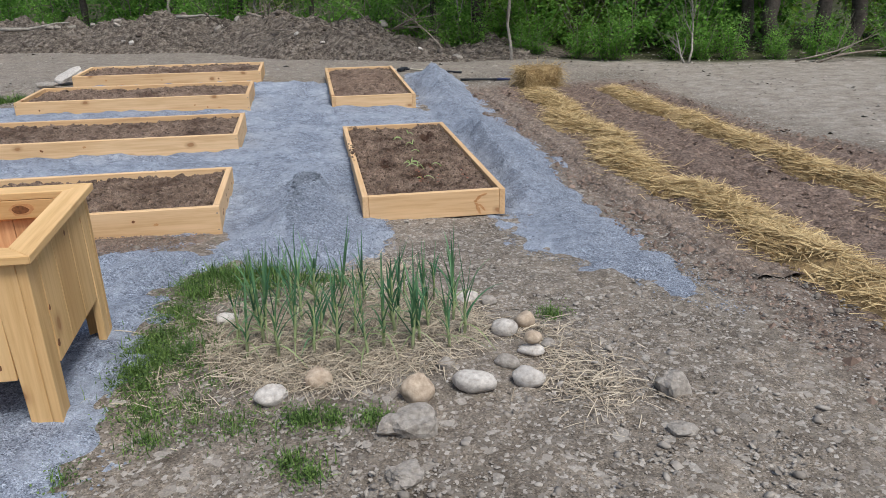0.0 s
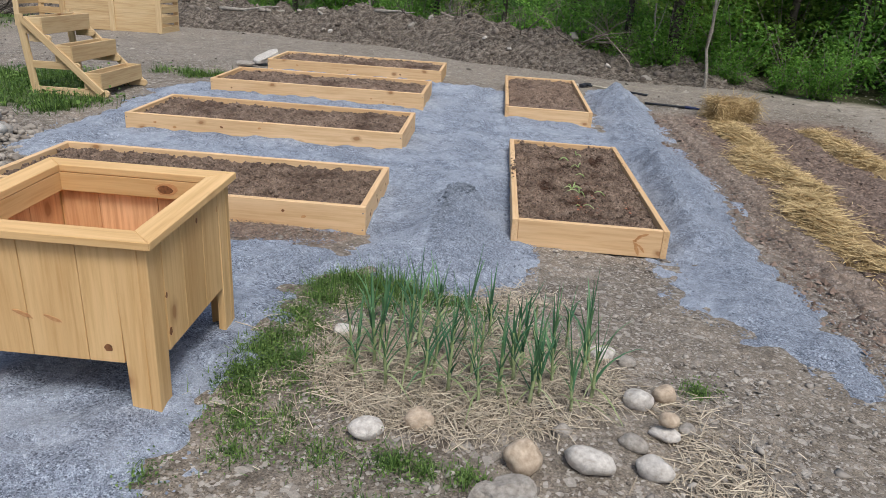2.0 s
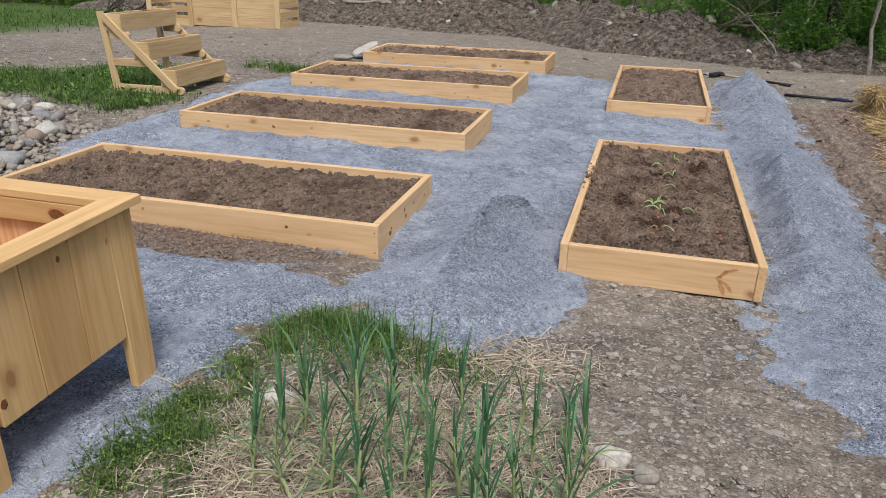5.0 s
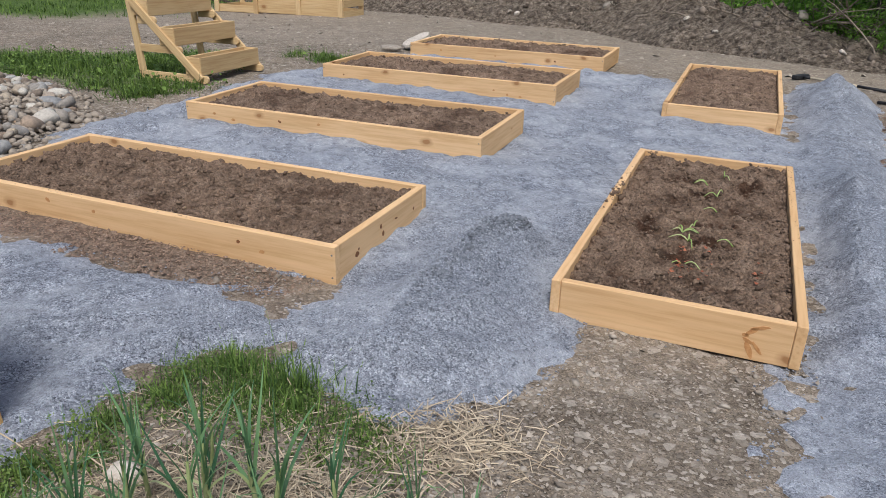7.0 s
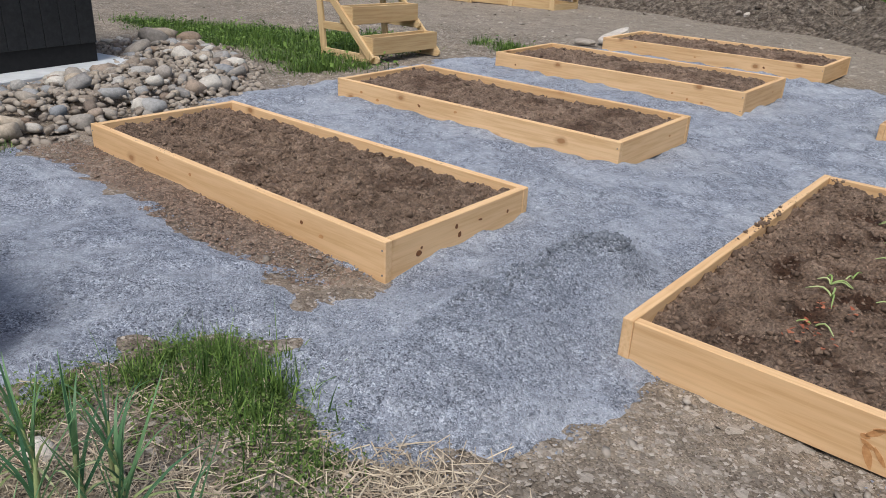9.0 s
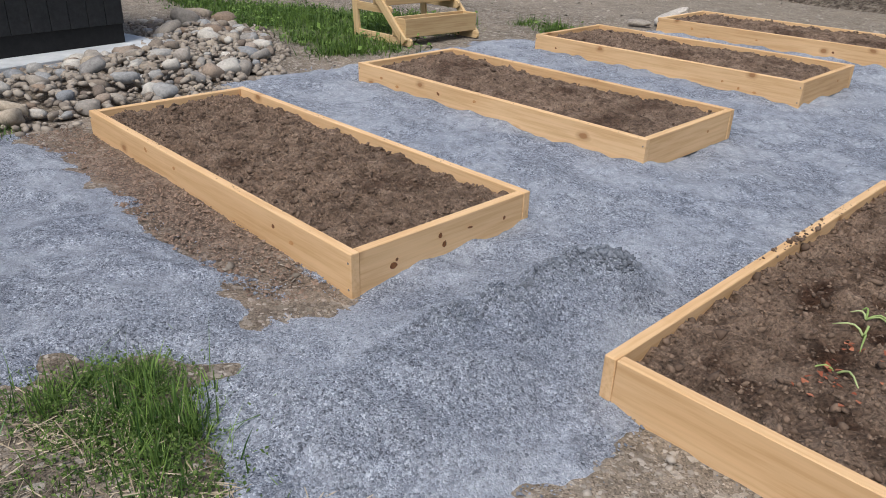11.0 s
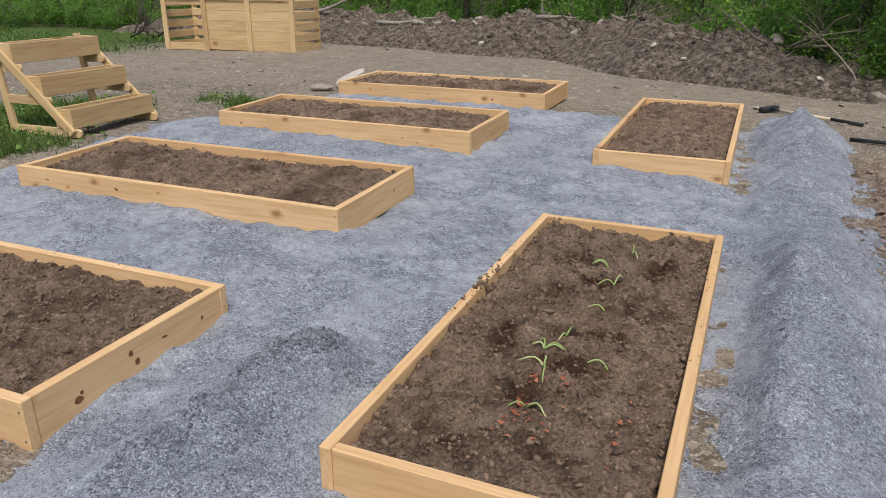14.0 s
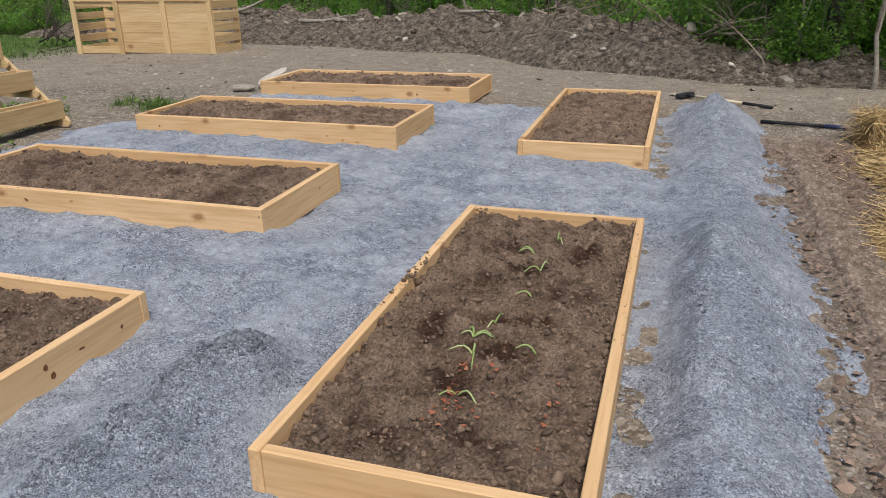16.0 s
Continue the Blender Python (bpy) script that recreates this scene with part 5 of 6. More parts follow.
def leaves(name, centres, spread, per, low, high, mat, seed):
    """Clumps of small leaves round the centres."""
    r = np.random.default_rng(seed)
    c = np.repeat(np.asarray(centres), per, 0)
    n = len(c)
    p = c + r.normal(0, 1, (n, 3)) * np.asarray(spread)
    a = r.uniform(0, 6.283, n)
    e = r.normal(0, 0.5, n)
    ln = r.uniform(low, high, n)
    d = np.stack([np.cos(a) * np.cos(e), np.sin(a) * np.cos(e), np.sin(e)], 1)
    s = np.stack([-np.sin(a), np.cos(a), r.normal(0, 0.4, n)], 1)
    v = np.stack([p, p + d * (ln * 0.5)[:, None] + s * (ln * 0.32)[:, None], p + d * ln[:, None] - np.array([0, 0, 1]) * (ln * 0.2)[:, None], p + d * (ln * 0.5)[:, None] - s * (ln * 0.32)[:, None]], 1)
    tint = np.clip(np.repeat(r.uniform(0, 1, len(centres)), per) * 0.6 + r.uniform(0, 0.4, n), 0, 1)
    return mesh_of(name, v.reshape(-1, 3), np.arange(4 * n).reshape(-1, 4), mat, False, np.repeat(tint, 4))


RIM = [(0.02, -1.0, .12, 500), (0.15, -0.95, .14, 700), (0.3, -1.02, .16, 800), (0.45, -1.12, .15, 600), (-0.05, -1.25, .13, 600), (-0.1, -1.5, .12, 600), (0.02, -1.65, .12, 500), (-0.14, -1.8, .11, 500),
       (-0.12, -2.05, .12, 600), (0.05, -2.05, .14, 500), (0.08, -2.25, .1, 300), (-0.14, -2.35, .12, 600), (0.1, -2.55, .13, 400), (-0.05, -2.65, .12, 500), (0.3, -2.75, .1, 250), (0.62, -2.82, .11, 550), (0.74, -2.84, .08, 300), (0.92, -2.87, .08, 350),
       (0.33, -2.84, .12, 350), (0.56, -3.1, .08, 200), (0.64, -3.2, .08, 220), (0.64, -1.12, .16, 450), (0.8, -1.12, .14, 300), (0.25, -1.25, .2, 600), (0.42, -1.4, .2, 400), (0.7, -1.35, .22, 350), (0.95, -1.25, .15, 200), (2.02, -1.99, .07, 200), (-0.33, -2.99, .06, 60), (-0.2, -2.2, .1, 500), (-0.17, -1.95, .1, 400), (-0.12, -2.55, .1, 450), (-0.03, -2.8, .1, 350), (0.15, -2.72, .12, 300), (0.2, -2.4, .1, 250), (-0.08, -1.1, .1, 400), (1.05, -1.35, .15, 120)]
grass("plot_grass", [(a, b, r * 1.0, int(k * 0.75)) for a, b, r, k in RIM], GRASS, 0.035, 0.10, "short green grass and weeds edging the garlic plot", 0.005, 1.0)
grass("lush_grass", [(0.3, -1.05, .17, 240), (0.12, -1.0, .13, 150), (0.5, -1.12, .17, 150), (0.02, -1.3, .12, 90), (0.2, -1.2, .17, 110), (0.42, -0.98, .06, 160), (0.05, -0.96, .05, 140)], GRASS, 0.06, 0.22, "lush green grass clump at the plot's end", 0.006, 1.1)
grass("tall_blades", [(0.15, -1.1, .12, 30), (0.3, -1.05, .2, 40), (-0.05, -1.4, .1, 20), (0.05, -2.1, .07, 50), (0.35, -0.98, .1, 40), (0.6, -1.2, .25, 30), (-0.05, -1.15, .1, 12), (0.12, -1.95, .08, 20)], DRYGRASS, 0.16, 0.32, "tall grass blades at the plot's edge", 0.005, 1.3)

# grass beside the stand and on the far side of the track
STRIP = []
while len(STRIP) < 330:
    x, y = random.uniform(-10, -4.1), random.uniform(2.9, 6)
    if float(outline_distance(np.array(x), np.array(y), VERGE)) < -0.02:
        STRIP.append((x, y, 0.22, random.randint(22, 62)))
STRIP += [(-4.2 + random.gauss(0, 0.1), 3.3 + random.gauss(0, 0.2), 0.2, 110) for _ in range(9)] + [(-3.75 + random.gauss(0, 0.35), 6.45 + random.gauss(0, 0.12), 0.18, 110) for _ in range(14)]
grass("verge_grass", STRIP, GRASS_DEEP, 0.07, 0.22, "rough green grass and weeds round the stand", 0.009, 1.05)
centres = [(q[0] + random.gauss(0, 0.15), q[1] + random.gauss(0, 0.15), gz(q[0], q[1]) + 0.05) for q in STRIP[::2]]
tagged(new("weeds", leaves("weeds", centres, (0.12, 0.12, 0.035), 16, 0.03, 0.075, GRASS, 77)), "low broad-leaved weeds among the grass", "weeds", kind="stuff")
centres = [(q[0] + random.gauss(0, q[2] * 0.55), q[1] + random.gauss(0, q[2] * 0.55), float(top_z(q[0], q[1])) + 0.022) for q in RIM for _ in range(max(4, q[3] // (26 if q[1] > -2.45 else 70)))]
tagged(new("plot_weeds", leaves("plot_weeds", centres, (0.045, 0.045, 0.016), 30, 0.007, 0.021, WEED, 78)), "low broad-leaved weeds edging the garlic plot", "weeds", kind="stuff")
FAR = []
while len(FAR) < 220:
    x, y = random.uniform(-24, -11.6), random.uniform(7, 17)
    if -0.66 * (x + 14.6) + 0.75 * (y - 7.3) > 0.2:
        FAR.append((x, y, 0.7, 55))
grass("far_grass", FAR, GRASS_DEEP, 0.08, 0.24, "green lawn beyond the dirt track", 0.02, 0.9)
grass("heap_edge_weeds", [(-3.5, -0.55, .12, 220), (-3.3, -0.62, .08, 90)], GRASS, 0.05, 0.14, "small weeds by the stone heap", 0.006)

# ---- loose stones, clods and grains ----
k = 34000
x, y = rng.uniform(-0.6, 3.9, k), rng.uniform(-4.4, 0.5, k)
_, d = gravel_height(x, y)
keep = (d > -0.01) & off_beds(x, y)
x, y = x[keep], y[keep]
size = np.clip(rng.lognormal(-5.25, 0.6, len(x)), 0.003, 0.017)
tagged(new("stone_chips", bits("stone_chips", np.stack([x, y, ground_z(x, y) + size * 0.2], 1), size, DIRT_BIT, 0.55)), "grey-brown stone chips strewn on dirt", "stone chips", kind="stuff")
k = 1000
x, y = rng.uniform(-0.6, 3.9, k), rng.uniform(-4.6, 0.4, k)
_, d = gravel_height(x, y)
keep = (d > 0.02) & off_beds(x, y)
x, y = x[keep], y[keep]
size = np.clip(rng.lognormal(-4.2, 0.35, len(x)), 0.01, 0.035)
tagged(new("pebbles", blobs("pebbles", np.stack([x, y, ground_z(x, y) + size * 0.15], 1), size, DIRT_BIT, rough=0.25, flat=0.6)), "grey pebbles and stone flakes on dirt", "pebbles", kind="stuff")
k = 11000
x, y = rng.uniform(-12, 14, k), rng.uniform(-2.0, 15.5, k)
size = np.clip(rng.lognormal(-3.9, 0.5, k), 0.008, 0.08)
keep = off_beds(x, y) & ((y > 8.2) | (x > 6.8) | ((x < -4.2) & (y > 6)))
tagged(new("track_stones", bits("track_stones", np.stack([x, y, ground_z(x, y) + size * 0.15], 1)[keep], size[keep], DIRT_BIT, 0.45)), "small stones strewn over the dirt track", "stone chips", kind="stuff")
k = 15000
x, y = rng.uniform(3.15, 6.7, k), rng.uniform(-5.0, 6.8, k)
off_tread = np.abs(x - 3.75) > 0.17
x, y, k = x[off_tread], y[off_tread], int(off_tread.sum())
size = np.clip(rng.lognormal(-4.5, 0.55, k), 0.006, 0.045)
tagged(new("tilled_clods", bits("tilled_clods", np.stack([x, y, ground_z(x, y) + 0.012 + size * 0.2], 1), size, TILL_BIT, 0.75)), "red-brown clods of tilled soil", "clods", kind="stuff")
k = 6500
x, y = rng.uniform(-3.3, -0.05, k), rng.uniform(-0.42, -0.005, k)
_, d = gravel_height(x, y)
x, y = x[d > -0.02], y[d > -0.02]
size = np.clip(rng.lognormal(-5.3, 0.5, len(x)), 0.0025, 0.016)
tagged(new("spilt_soil", bits("spilt_soil", np.stack([x, y, ground_z(x, y) + 0.008 + size * 0.2], 1), size, TILL_BIT, 0.8)), "dark soil spilt along the bed's foot", "soil", kind="stuff")
k = 90000
x = np.concatenate([rng.uniform(-3.9, 3.5, 20000), rng.uniform(-0.5, 1.35, 40000), rng.uniform(2.2, 3.5, 30000)])
y = np.concatenate([rng.uniform(-4.0, 5.4, 20000), rng.uniform(-1.1, 1.9, 40000), rng.uniform(-2.2, 4.5, 30000)])
h, d = gravel_height(x, y)
keep = (rng.uniform(0, 1, k) < np.exp(-np.clip(d, 0, 1) / 0.05)) & off_beds(x, y) & (rng.uniform(0, 1, k) < np.where(wavy(x, y, 2.0, 70) > 0, 0.9, 0.5))
x, y, h, d = x[keep], y[keep], h[keep], d[keep]
size = np.clip(rng.lognormal(-5.3, 0.35, len(x)), 0.003, 0.011)
tagged(new("gravel_grains", bits("gravel_grains", np.stack([x, y, ground_z(x, y) + np.where(d < 0, h, np.maximum(h, 0)) + size * 0.15 + 0.009 * np.clip(d / 0.02 + 1, 0, 1)], 1), size, GRAVEL_BIT, 0.7)), "loose blue-grey gravel grains", "gravel", kind="stuff")
k = 60000
x, y = rng.uniform(-4.3, 4.0, k), rng.uniform(-4.5, 9.3, k)
h, d = gravel_height(x, y)
keep = (np.abs(d - 0.03) < 0.11 * rng.uniform(0, 1, k)) & off_beds(x, y)
x, y, h = x[keep], y[keep], h[keep]
size = np.clip(rng.lognormal(-5.1, 0.4, len(x)), 0.003, 0.014)
tagged(new("strayed_grains", bits("strayed_grains", np.stack([x, y, ground_z(x, y) + np.maximum(h, 0) + 0.006], 1), size, GRAVEL_BIT, 0.7)), "gravel grains strayed over the path's edge", "gravel", kind="stuff")
k = 420
x, y = rng.uniform(-3.7, 3.3, k), rng.uniform(-3.5, 7, k)
h, d = gravel_height(x, y)
near_peak = (np.concatenate([rng.normal(0.68, 0.09, 240), rng.normal(0.58, 0.08, 260)]), np.concatenate([rng.normal(1.0, 0.10, 240), rng.uniform(0.0, 1.2, 260)]))
x, y = np.concatenate([x[(d < -0.05) & off_beds(x, y)], near_peak[0]]), np.concatenate([y[(d < -0.05) & off_beds(x, y)], near_peak[1]])
crest_t = rng.uniform(0.25, 1.0, 420)
crest_y = 1.9 * crest_t - 0.75
x = np.concatenate([x, heap_crest(crest_y) + np.abs(rng.normal(0, 0.05, 420)), rng.normal(2.72, 0.07, 160), rng.normal(2.86, 0.12, 120)])
y = np.concatenate([y, crest_y, rng.uniform(0.9, 3.6, 160), rng.uniform(4.2, 7.4, 120)])
h, d = gravel_height(x, y)
size = np.clip(rng.lognormal(-5.0, 0.4, len(x)), 0.004, 0.012)
tagged(new("gravel_lumps", bits("gravel_lumps", np.stack([x, y, ground_z(x, y) + h + size * 0.3], 1), size, plain("damp_gravel", (0.07, 0.078, 0.095), (0.24, 0.265, 0.31), 40, 0.95, 0.004, "tint"), 0.75)), "damp clumps of fine gravel", "gravel", kind="stuff")

k = 260
x, y = rng.normal(0.68, 0.06, k), rng.normal(1.0, 0.08, k)
x[180:], y[180:] = rng.normal(0.58, 0.04, 80), rng.uniform(0.2, 0.95, 80)
h, d = gravel_height(x, y)
size = np.clip(rng.lognormal(-4.6, 0.35, k), 0.006, 0.016)
tagged(new("damp_clumps", blobs("damp_clumps", np.stack([x, y, ground_z(x, y) + h + size * 0.2], 1), size, bpy.data.materials["damp_gravel"], rough=0.3, flat=0.8)), "damp dark clumps on the gravel heap's crest", "gravel", kind="stuff")

# ---- dirt berm with roots and stones ----
BERM_LINE = [(-16, 18.2), (-11.5, 17.6), (-7.2, 17.4), (-4.2, 16.6), (-1.3, 16.0), (1.2, 13.7), (3.4, 12.6), (5.4, 12.2)]


def berm_rise(x, y):
    best, tt = np.full(x.shape, 1e9), np.zeros(x.shape)
    for i, ((ax, ay), (bx, by)) in enumerate(zip(BERM_LINE, BERM_LINE[1:])):
        ex, ey = bx - ax, by - ay
        t = np.clip(((x - ax) * ex + (y - ay) * ey) / (ex * ex + ey * ey), 0, 1)
        d = np.hypot(x - ax - t * ex, y - ay - t * ey)
        tt = np.where(d < best, i + t, tt)
        best = np.minimum(best, d)
    end = np.clip((6.6 - tt) / 1.1, 0.0, 1) * np.clip(tt / 0.8, 0, 1)
    prof = np.clip(1 - (best / (1.75 + 0.35 * wavy(x, y, 1.3, 80))) ** 1.5, -0.3, 1)
    body = 0.74 * prof * (0.35 + 0.65 * end) * (1 + 0.22 * wavy(x, y, 1.7, 81))
    return body + np.clip(prof, 0, 1) * (0.06 * wavy(x, y, 5, 82) + 0.17 * crumb(x, y, 1.8, 83) + 0.09 * crumb(x, y, 4.0, 84) + 0.035 * crumb(x, y, 9, 85)), prof


bxs, bys = np.arange(-17, 7.6, 0.085), np.arange(10.2, 20.5, 0.085)
X, Y = np.meshgrid(bxs, bys)
H, P = berm_rise(X, Y)
v, f = compact(np.stack([X.ravel(), Y.ravel(), (ground_z(X, Y) + H).ravel()], 1), grid_faces(len(bxs), len(bys), P > -0.2))
tagged(new("dirt_berm", mesh_of("dirt_berm", v, f, BERM, True)), "rough grey-brown bank of pushed-up dirt", "dirt bank", kind="structure")
k = 7000
x, y = rng.uniform(-15, 6.5, k), rng.uniform(10.8, 18, k)
h, p = berm_rise(x, y)
keep = p > -0.05
size = np.clip(rng.lognormal(-3.6, 0.5, k), 0.012, 0.10)[keep]
tagged(new("berm_clods", blobs("berm_clods", np.stack([x[keep], y[keep], ground_z(x, y)[keep] + h[keep] + size * 0.1], 1), size, plain("berm_clod", (0.06, 0.046, 0.037), (0.27, 0.225, 0.188), 16, 0.95, 0.02, "tint"), rough=0.3, flat=0.85)), "dark clods and stones on the dirt bank", "clods", kind="stuff")
kinds = [stone_mesh("bank_stone", (1, 0.7, 0.5), PALE_STONE if i == 1 else GREY_ROCK, 120 + i, 0.22, 3, 0.65) for i in range(4)]
for i in range(16):
    x = random.uniform(-8, 4.8)
    y = float(np.interp(x, [q[0] for q in BERM_LINE], [q[1] for q in BERM_LINE])) - random.uniform(0.2, 1.9)
    h, p = berm_rise(np.array(x), np.array(y))
    ob = new("bank_stone", kinds[i % 4])
    ob.matrix_basis = pose(x, y, gz(x, y) + max(0.0, float(h)) + 0.02, random.uniform(-35, 35), random.uniform(-35, 35), random.uniform(0, 360)) @ Matrix.Scale(random.uniform(0.1, 0.26), 4)
    tagged(ob, "pale angular stone lodged in the dirt bank", "stone", "stones in the dirt bank")


def branch(start, heading, rise, length, thick, seed, forks=4, mat=TWIG, label="bare dead branch lying on the dirt bank"):
    r = random.Random(seed)
    stems = []

    def grow(p, a, e, ln, th, depth):
        pts, rad = [Vector(p)], [th]
        for i in range(5):
            a, e = a + r.gauss(0, 0.18), e + r.gauss(0, 0.12)
            pts.append(pts[-1] + Vector((math.cos(a) * math.cos(e), math.sin(a) * math.cos(e), math.sin(e))) * ln / 5)
            rad.append(th * (1 - 0.16 * (i + 1)))
        stems.append((pts, rad))
        if depth:
            for _ in range(forks):
                j = r.randint(1, 4)
                grow(pts[j], a + r.choice((-1, 1)) * r.uniform(0.4, 1.0), e + r.uniform(-0.2, 0.5), ln * r.uniform(0.35, 0.6), rad[j] * 0.6, depth - 1)

    grow(start, heading, rise, length, thick, 2)
    return tagged(new("dead_branch", tubes("dead_branch", stems, mat, 5)), label, "branch", "dead branches by the woods")


for i in range(16):
    x = 2.4 + random.gauss(0, 1.1)
    y = 12.9 - 0.35 * (x - 2.4) + random.gauss(0, 0.35)
    h, p = berm_rise(np.array(x), np.array(y))
    branch((x, y, gz(x, y) + max(0.05, float(h))), random.uniform(0, 6.28), random.uniform(0.0, 0.35), random.uniform(0.9, 2.0), random.uniform(0.015, 0.035), 200 + i)
branch((-0.7, 15.2, 0.95), -0.5, -0.12, 2.6, 0.045, 230, 1)
branch((3.9, 11.3, 0.1), 2.0, 1.15, 1.7, 0.022, 231, 2)
branch((8.85, 9.3, 0.0), 0.9, 0.75, 1.7, 0.03, 232, 5, BARK_PALE, "pale bare branch standing by the woods")
branch((8.75, 9.3, 0.0), 1.9, 1.0, 0.9, 0.028, 233, 5, BARK_PALE, "pale bare branch standing by the woods")
branch((11.2, 8.3, 0.05), 0.1, 0.1, 2.2, 0.03, 234, 5)
branch((10.8, 8.45, 0.08), -0.2, 0.12, 2.0, 0.025, 235, 5)

for i, (x, y, a, ln, th) in enumerate(((-7.4, 16.9, 0.05, 1.9, 0.07), (-5.4, 16.7, 3.3, 1.3, 0.06), (-4.9, 16.4, 0.1, 1.7, 0.08), (-2.6, 15.9, -0.2, 1.4, 0.06), (-9.6, 17.2, 0.1, 1.6, 0.06), (0.4, 14.9, 2.6, 1.5, 0.05))):
    h, p = berm_rise(np.array(x), np.array(y))
    branch((x, y, gz(x, y) + float(h) + 0.03), a, 0.04, ln, th, 290 + i, 0, BARK_PALE, "weathered log lying along the dirt bank")
for i in range(18):
    x, y = -0.3 + random.gauss(0, 0.9), 15.2 + random.gauss(0, 0.4)
    h, p = berm_rise(np.array(x), np.array(y))
    branch((x, y, gz(x, y) + max(0.05, float(h))), random.uniform(0, 6.28), random.uniform(0.0, 0.6), random.uniform(0.6, 1.6), random.uniform(0.012, 0.028), 300 + i, 3, TWIG if i % 3 else BARK)
for i in range(14):
    branch((random.uniform(-13.6, -11.7), random.uniform(13.6, 14.6), 0.1 + random.uniform(0, 0.25)), random.uniform(0, 6.28), random.uniform(0.15, 0.8), random.uniform(0.8, 1.6), random.uniform(0.014, 0.03), 260 + i, 4, BARK, "bare dark branch in a brush pile")

# ---- woods ----
def shrub(seed, mat, per):
    r = np.random.default_rng(seed)
    stems, centres = [], []
    for i in range(9):
        a, lean, ln = r.uniform(0, 6.283), r.uniform(0.1, 0.6), r.uniform(1.1, 2.3)
        pts = [(0.12 * math.cos(a) + math.cos(a) * lean * ln * t ** 1.4, 0.12 * math.sin(a) + math.sin(a) * lean * ln * t ** 1.4, -0.05 + ln * t * 0.95) for t in (0, 0.25, 0.5, 0.75, 1)]
        stems.append((pts, [0.018, 0.015, 0.012, 0.008, 0.004]))
        for q in range(9):
            t = r.uniform(0.12, 1.0)
            b = np.array([np.interp(t, (0, 0.25, 0.5, 0.75, 1), [p[j] for p in pts]) for j in range(3)])
            centres.append(b + r.normal(0, 0.2, 3) * np.array([1, 1, 0.6]))
    ob = new("shrub", tubes("shrub", stems, TWIG, 4))
    child(tagged(new("foliage", leaves("foliage", centres, (0.15, 0.15, 0.12), per, 0.06, 0.145, mat, seed)), kind="stuff"), ob)
    return tagged(ob, "dense leafy green shrub at the woods' edge", "shrub", "shrubs at the woods' edge")


def tree(seed, bark, thick, lean=0.0, crown=26):
    r = np.random.default_rng(seed)
    h = 8.0
    knots = (0, 0.03, 0.08, 0.14, 0.2, 0.3, 0.45, 0.7, 1)
    jx, jy = r.normal(0, 0.035 + lean * 0.5, 9), r.normal(0, 0.035 + lean * 0.5, 9)
    pts = [(lean * h * t + jx[q] * (q > 0), jy[q] * (q > 0), -0.1 + h * t) for q, t in enumerate(knots)]
    stems = [(pts, [thick * w for w in (1.5, 1.12, 1, 0.95, 0.9, 0.8, 0.65, 0.4, 0.1)])]
    if lean > 0.04:
        b = pts[3]
        stems.append(([b, (b[0] - 0.14, b[1] + 0.05, b[2] + 0.35), (b[0] - 0.38, b[1] + 0.1, b[2] + 0.8), (b[0] - 0.7, b[1] + 0.1, b[2] + 1.8)], [thick * 0.7, thick * 0.6, thick * 0.45, thick * 0.1]))
    centres = []
    for i in range(9):
        t = r.uniform(0.32, 0.95)
        b = [float(np.interp(t, knots, [p[j] for p in pts])) for j in range(3)]
        a, ln = r.uniform(0, 6.283), r.uniform(1.2, 2.6) * (1.15 - 0.5 * t)
        q = [(b[0] + math.cos(a) * ln * s, b[1] + math.sin(a) * ln * s, b[2] + ln * 0.45 * s + 0.1 * math.sin(6 * s)) for s in (0, 0.35, 0.7, 1)]
        stems.append((q, [thick * 0.32, thick * 0.24, thick * 0.15, thick * 0.05]))
        for _ in range(crown // 9 + 3):
            s = r.uniform(0.35, 1.05)
            centres.append(np.array([np.interp(s, (0, 0.35, 0.7, 1), [p[j] for p in q]) for j in range(3)]) + r.normal(0, 0.35, 3))
    ob = new("tree", tubes("tree", stems, bark, 9))
    child(tagged(new("foliage", leaves("foliage", centres, (0.4, 0.4, 0.28), 40, 0.12, 0.24, LEAF_DEEP, seed)), kind="stuff"), ob)
    return tagged(ob, "woodland tree with leafy crown beyond the clearing", "tree", "trees of the woods")


wood_r = random.Random(5)
kinds = [shrub(300 + i, LEAF if i < 3 else LEAF_DEEP, 18) for i in range(5)]
seats = []
for (ax, ay), (bx, by) in zip(EDGE, EDGE[1:]):
    ln = math.hypot(bx - ax, by - ay)
    nx, ny = -(by - ay) / ln, (bx - ax) / ln
    for row, (gap, back, big) in enumerate(((0.75, 0.25, 0.46), (1.25, 1.5, 0.9), (2.4, 3.2, 1.3), (3.2, 5.2, 1.7), (6.0, 8.0, 2.1))):
        m = max(1, round(ln / gap))
        big = big * 0.65 if ax > 9 and row == 1 else big
        for i in range(m):
            t = (i + wood_r.uniform(0.1, 0.9)) / m
            o = back + wood_r.uniform(-0.35, 0.5)
            seats.append((ax + (bx - ax) * t + nx * o, ay + (by - ay) * t + ny * o, big * wood_r.uniform(0.75, 1.25), row))
seats += [(2.2, 14.0, 0.9, 0), (3.0, 13.0, 0.7, 0), (4.7, 12.3, 0.75, 0), (3.9, 12.3, 0.55, 0), (1.6, 14.8, 0.9, 0), (2.7, 13.6, 0.75, 0), (3.5, 13.2, 0.85, 0), (4.3, 12.7, 0.7, 0), (3.1, 14.3, 1.0, 1)]
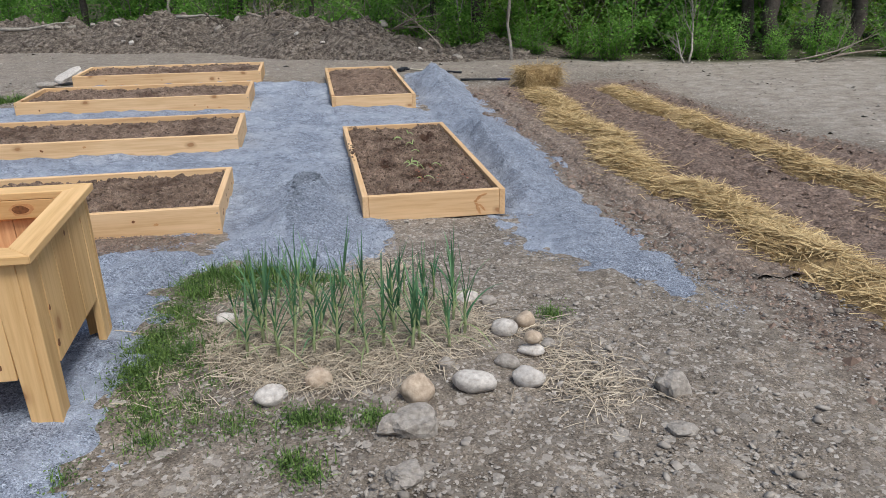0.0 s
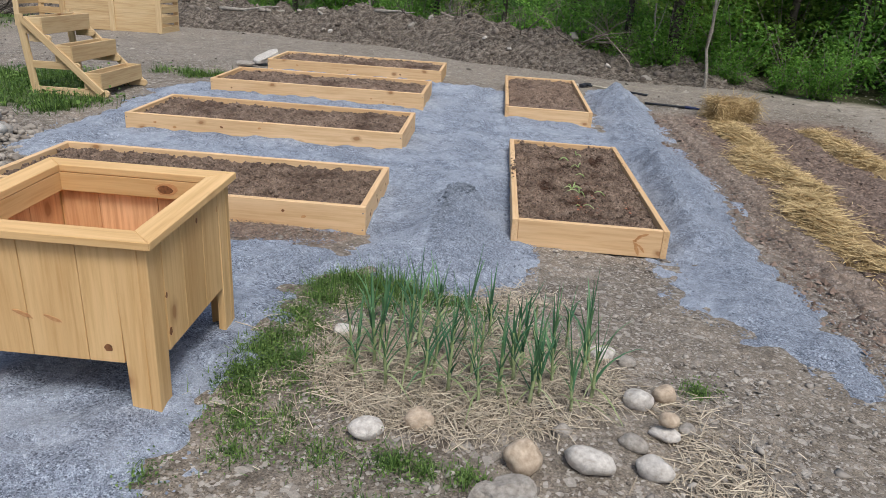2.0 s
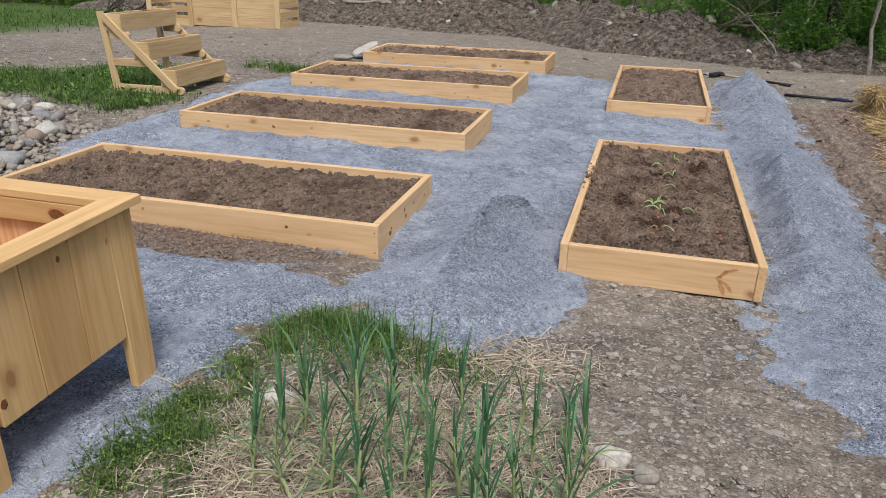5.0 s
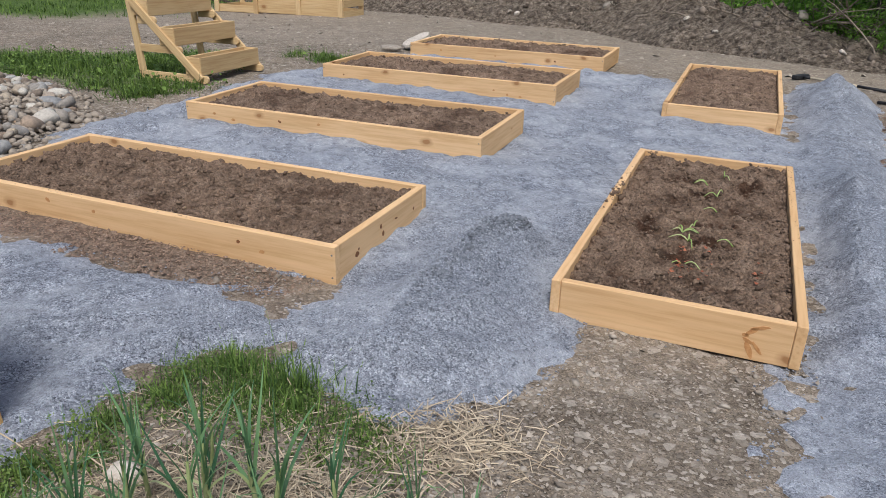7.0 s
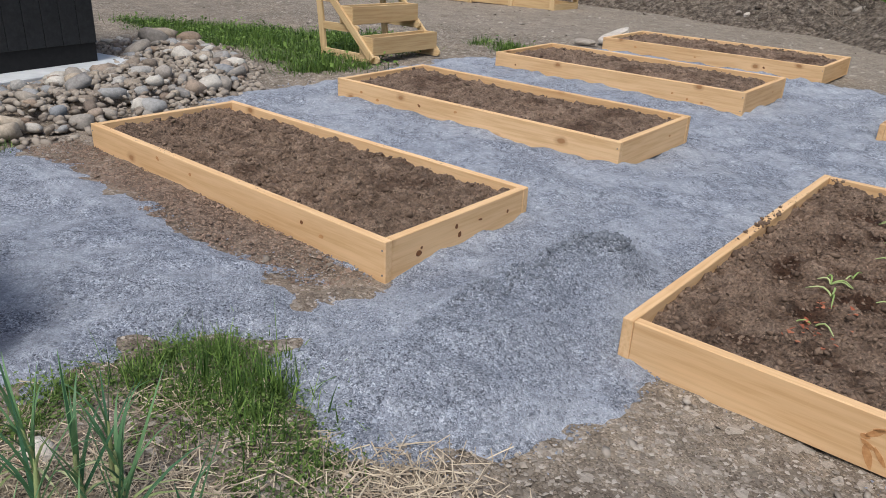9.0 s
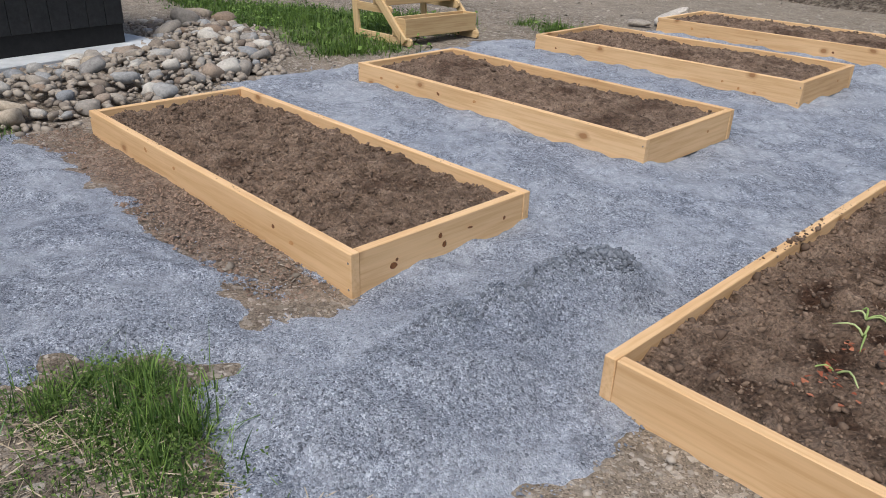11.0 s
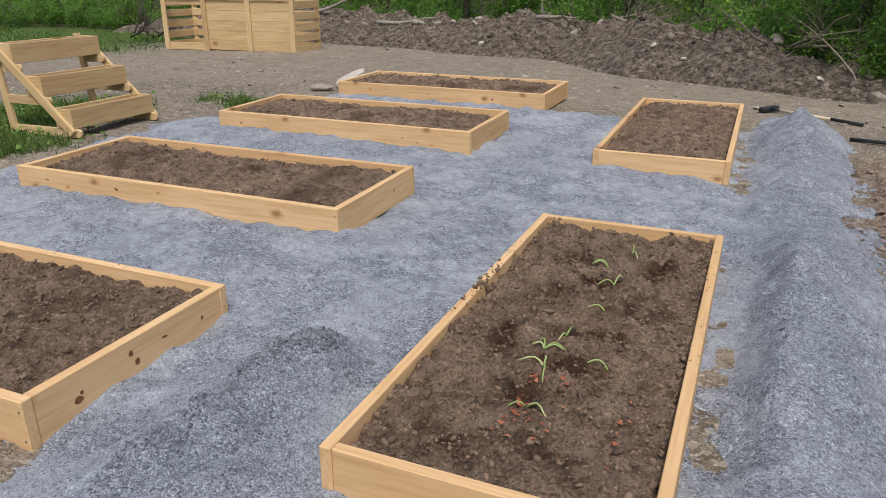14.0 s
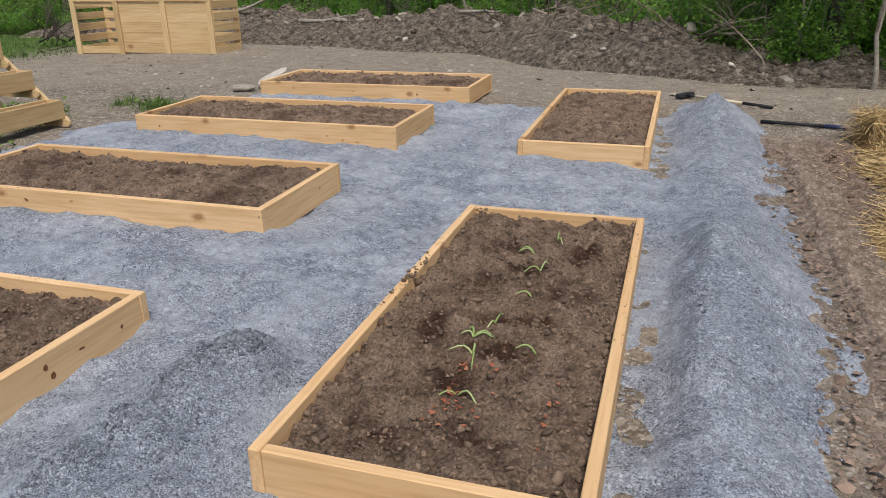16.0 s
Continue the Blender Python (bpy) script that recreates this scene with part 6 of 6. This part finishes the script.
for i, (x, y, s, row) in enumerate(seats):
    j = wood_r.choice((0, 1, 2)) if row < 2 else wood_r.choice((1, 2, 3, 4))
    m = pose(x, y, gz(x, y) - 0.03, 0, 0, wood_r.uniform(0, 360)) @ Matrix.Diagonal((s, s, s * wood_r.uniform(0.8, 1.15), 1))
    if i < 5:
        kinds[i].matrix_basis = m
    else:
        copy_thing(kinds[j], pose(0, 0, 0)).matrix_basis = m
trunks = [tree(400, BARK, 0.17), tree(401, BARK, 0.11, 0.03), tree(402, BARK_PALE, 0.042, 0.05), tree(403, BARK, 0.24)]
TREES = [(11.4, 11.4, 0, .9), (11.6, 10.7, 3, .8), (5.2, 10.6, 2, .8), (5.6, 14.4, 1, .9), (13.05, 10.8, 0, 1), (14.2, 11.1, 0, 1.1), (10.6, 14.5, 2, 1), (-3.2, 18.6, 2, 1), (-0.6, 18.2, 2, 1), (1.0, 16.6, 1, .7), (5.0, 12.9, 0, .9), (8.0, 14, 1, 1), (9.4, 13.5, 1, 1),
         (-6, 20, 1, 1), (-9, 20.5, 0, 1), (-13, 19, 1, 1), (3, 17, 0, 1), (17, 11.6, 3, 1), (-17, 19, 0, 1), (-1.5, 21.5, 3, 1), (6.5, 17.5, 3, 1), (14, 16, 0, 1.1), (4.4, 12.3, 2, .6), (4.0, 13.6, 1, .8)]
for i, (x, y, j, s) in enumerate(TREES):
    m = pose(x, y, gz(x, y) - 0.05, 0, 0, wood_r.uniform(0, 360)) @ Matrix.Scale(s, 4)
    first = [a for a, q in enumerate(TREES) if q[2] == j][0]
    if first == i:
        trunks[j].matrix_basis = m
    else:
        copy_thing(trunks[j], pose(0, 0, 0)).matrix_basis = m

# distant woodland that closes the view
vs, fs = [], []
for i in range(97):
    a = 6.2832 * i / 96
    r = 58 + 2 * math.sin(7 * a)
    vs += [(r * math.cos(a), r * math.sin(a), -1), (r * math.cos(a) * 1.02, r * math.sin(a) * 1.02, 9 + 1.5 * math.sin(23 * a) + 0.8 * math.sin(61 * a))]
for i in range(96):
    fs.append((2 * i, 2 * i + 2, 2 * i + 3, 2 * i + 1))
tagged(new("backdrop", mesh_of("backdrop", vs, fs, FAR_WOOD, True)), "distant dark green woodland", "woodland", kind="structure")
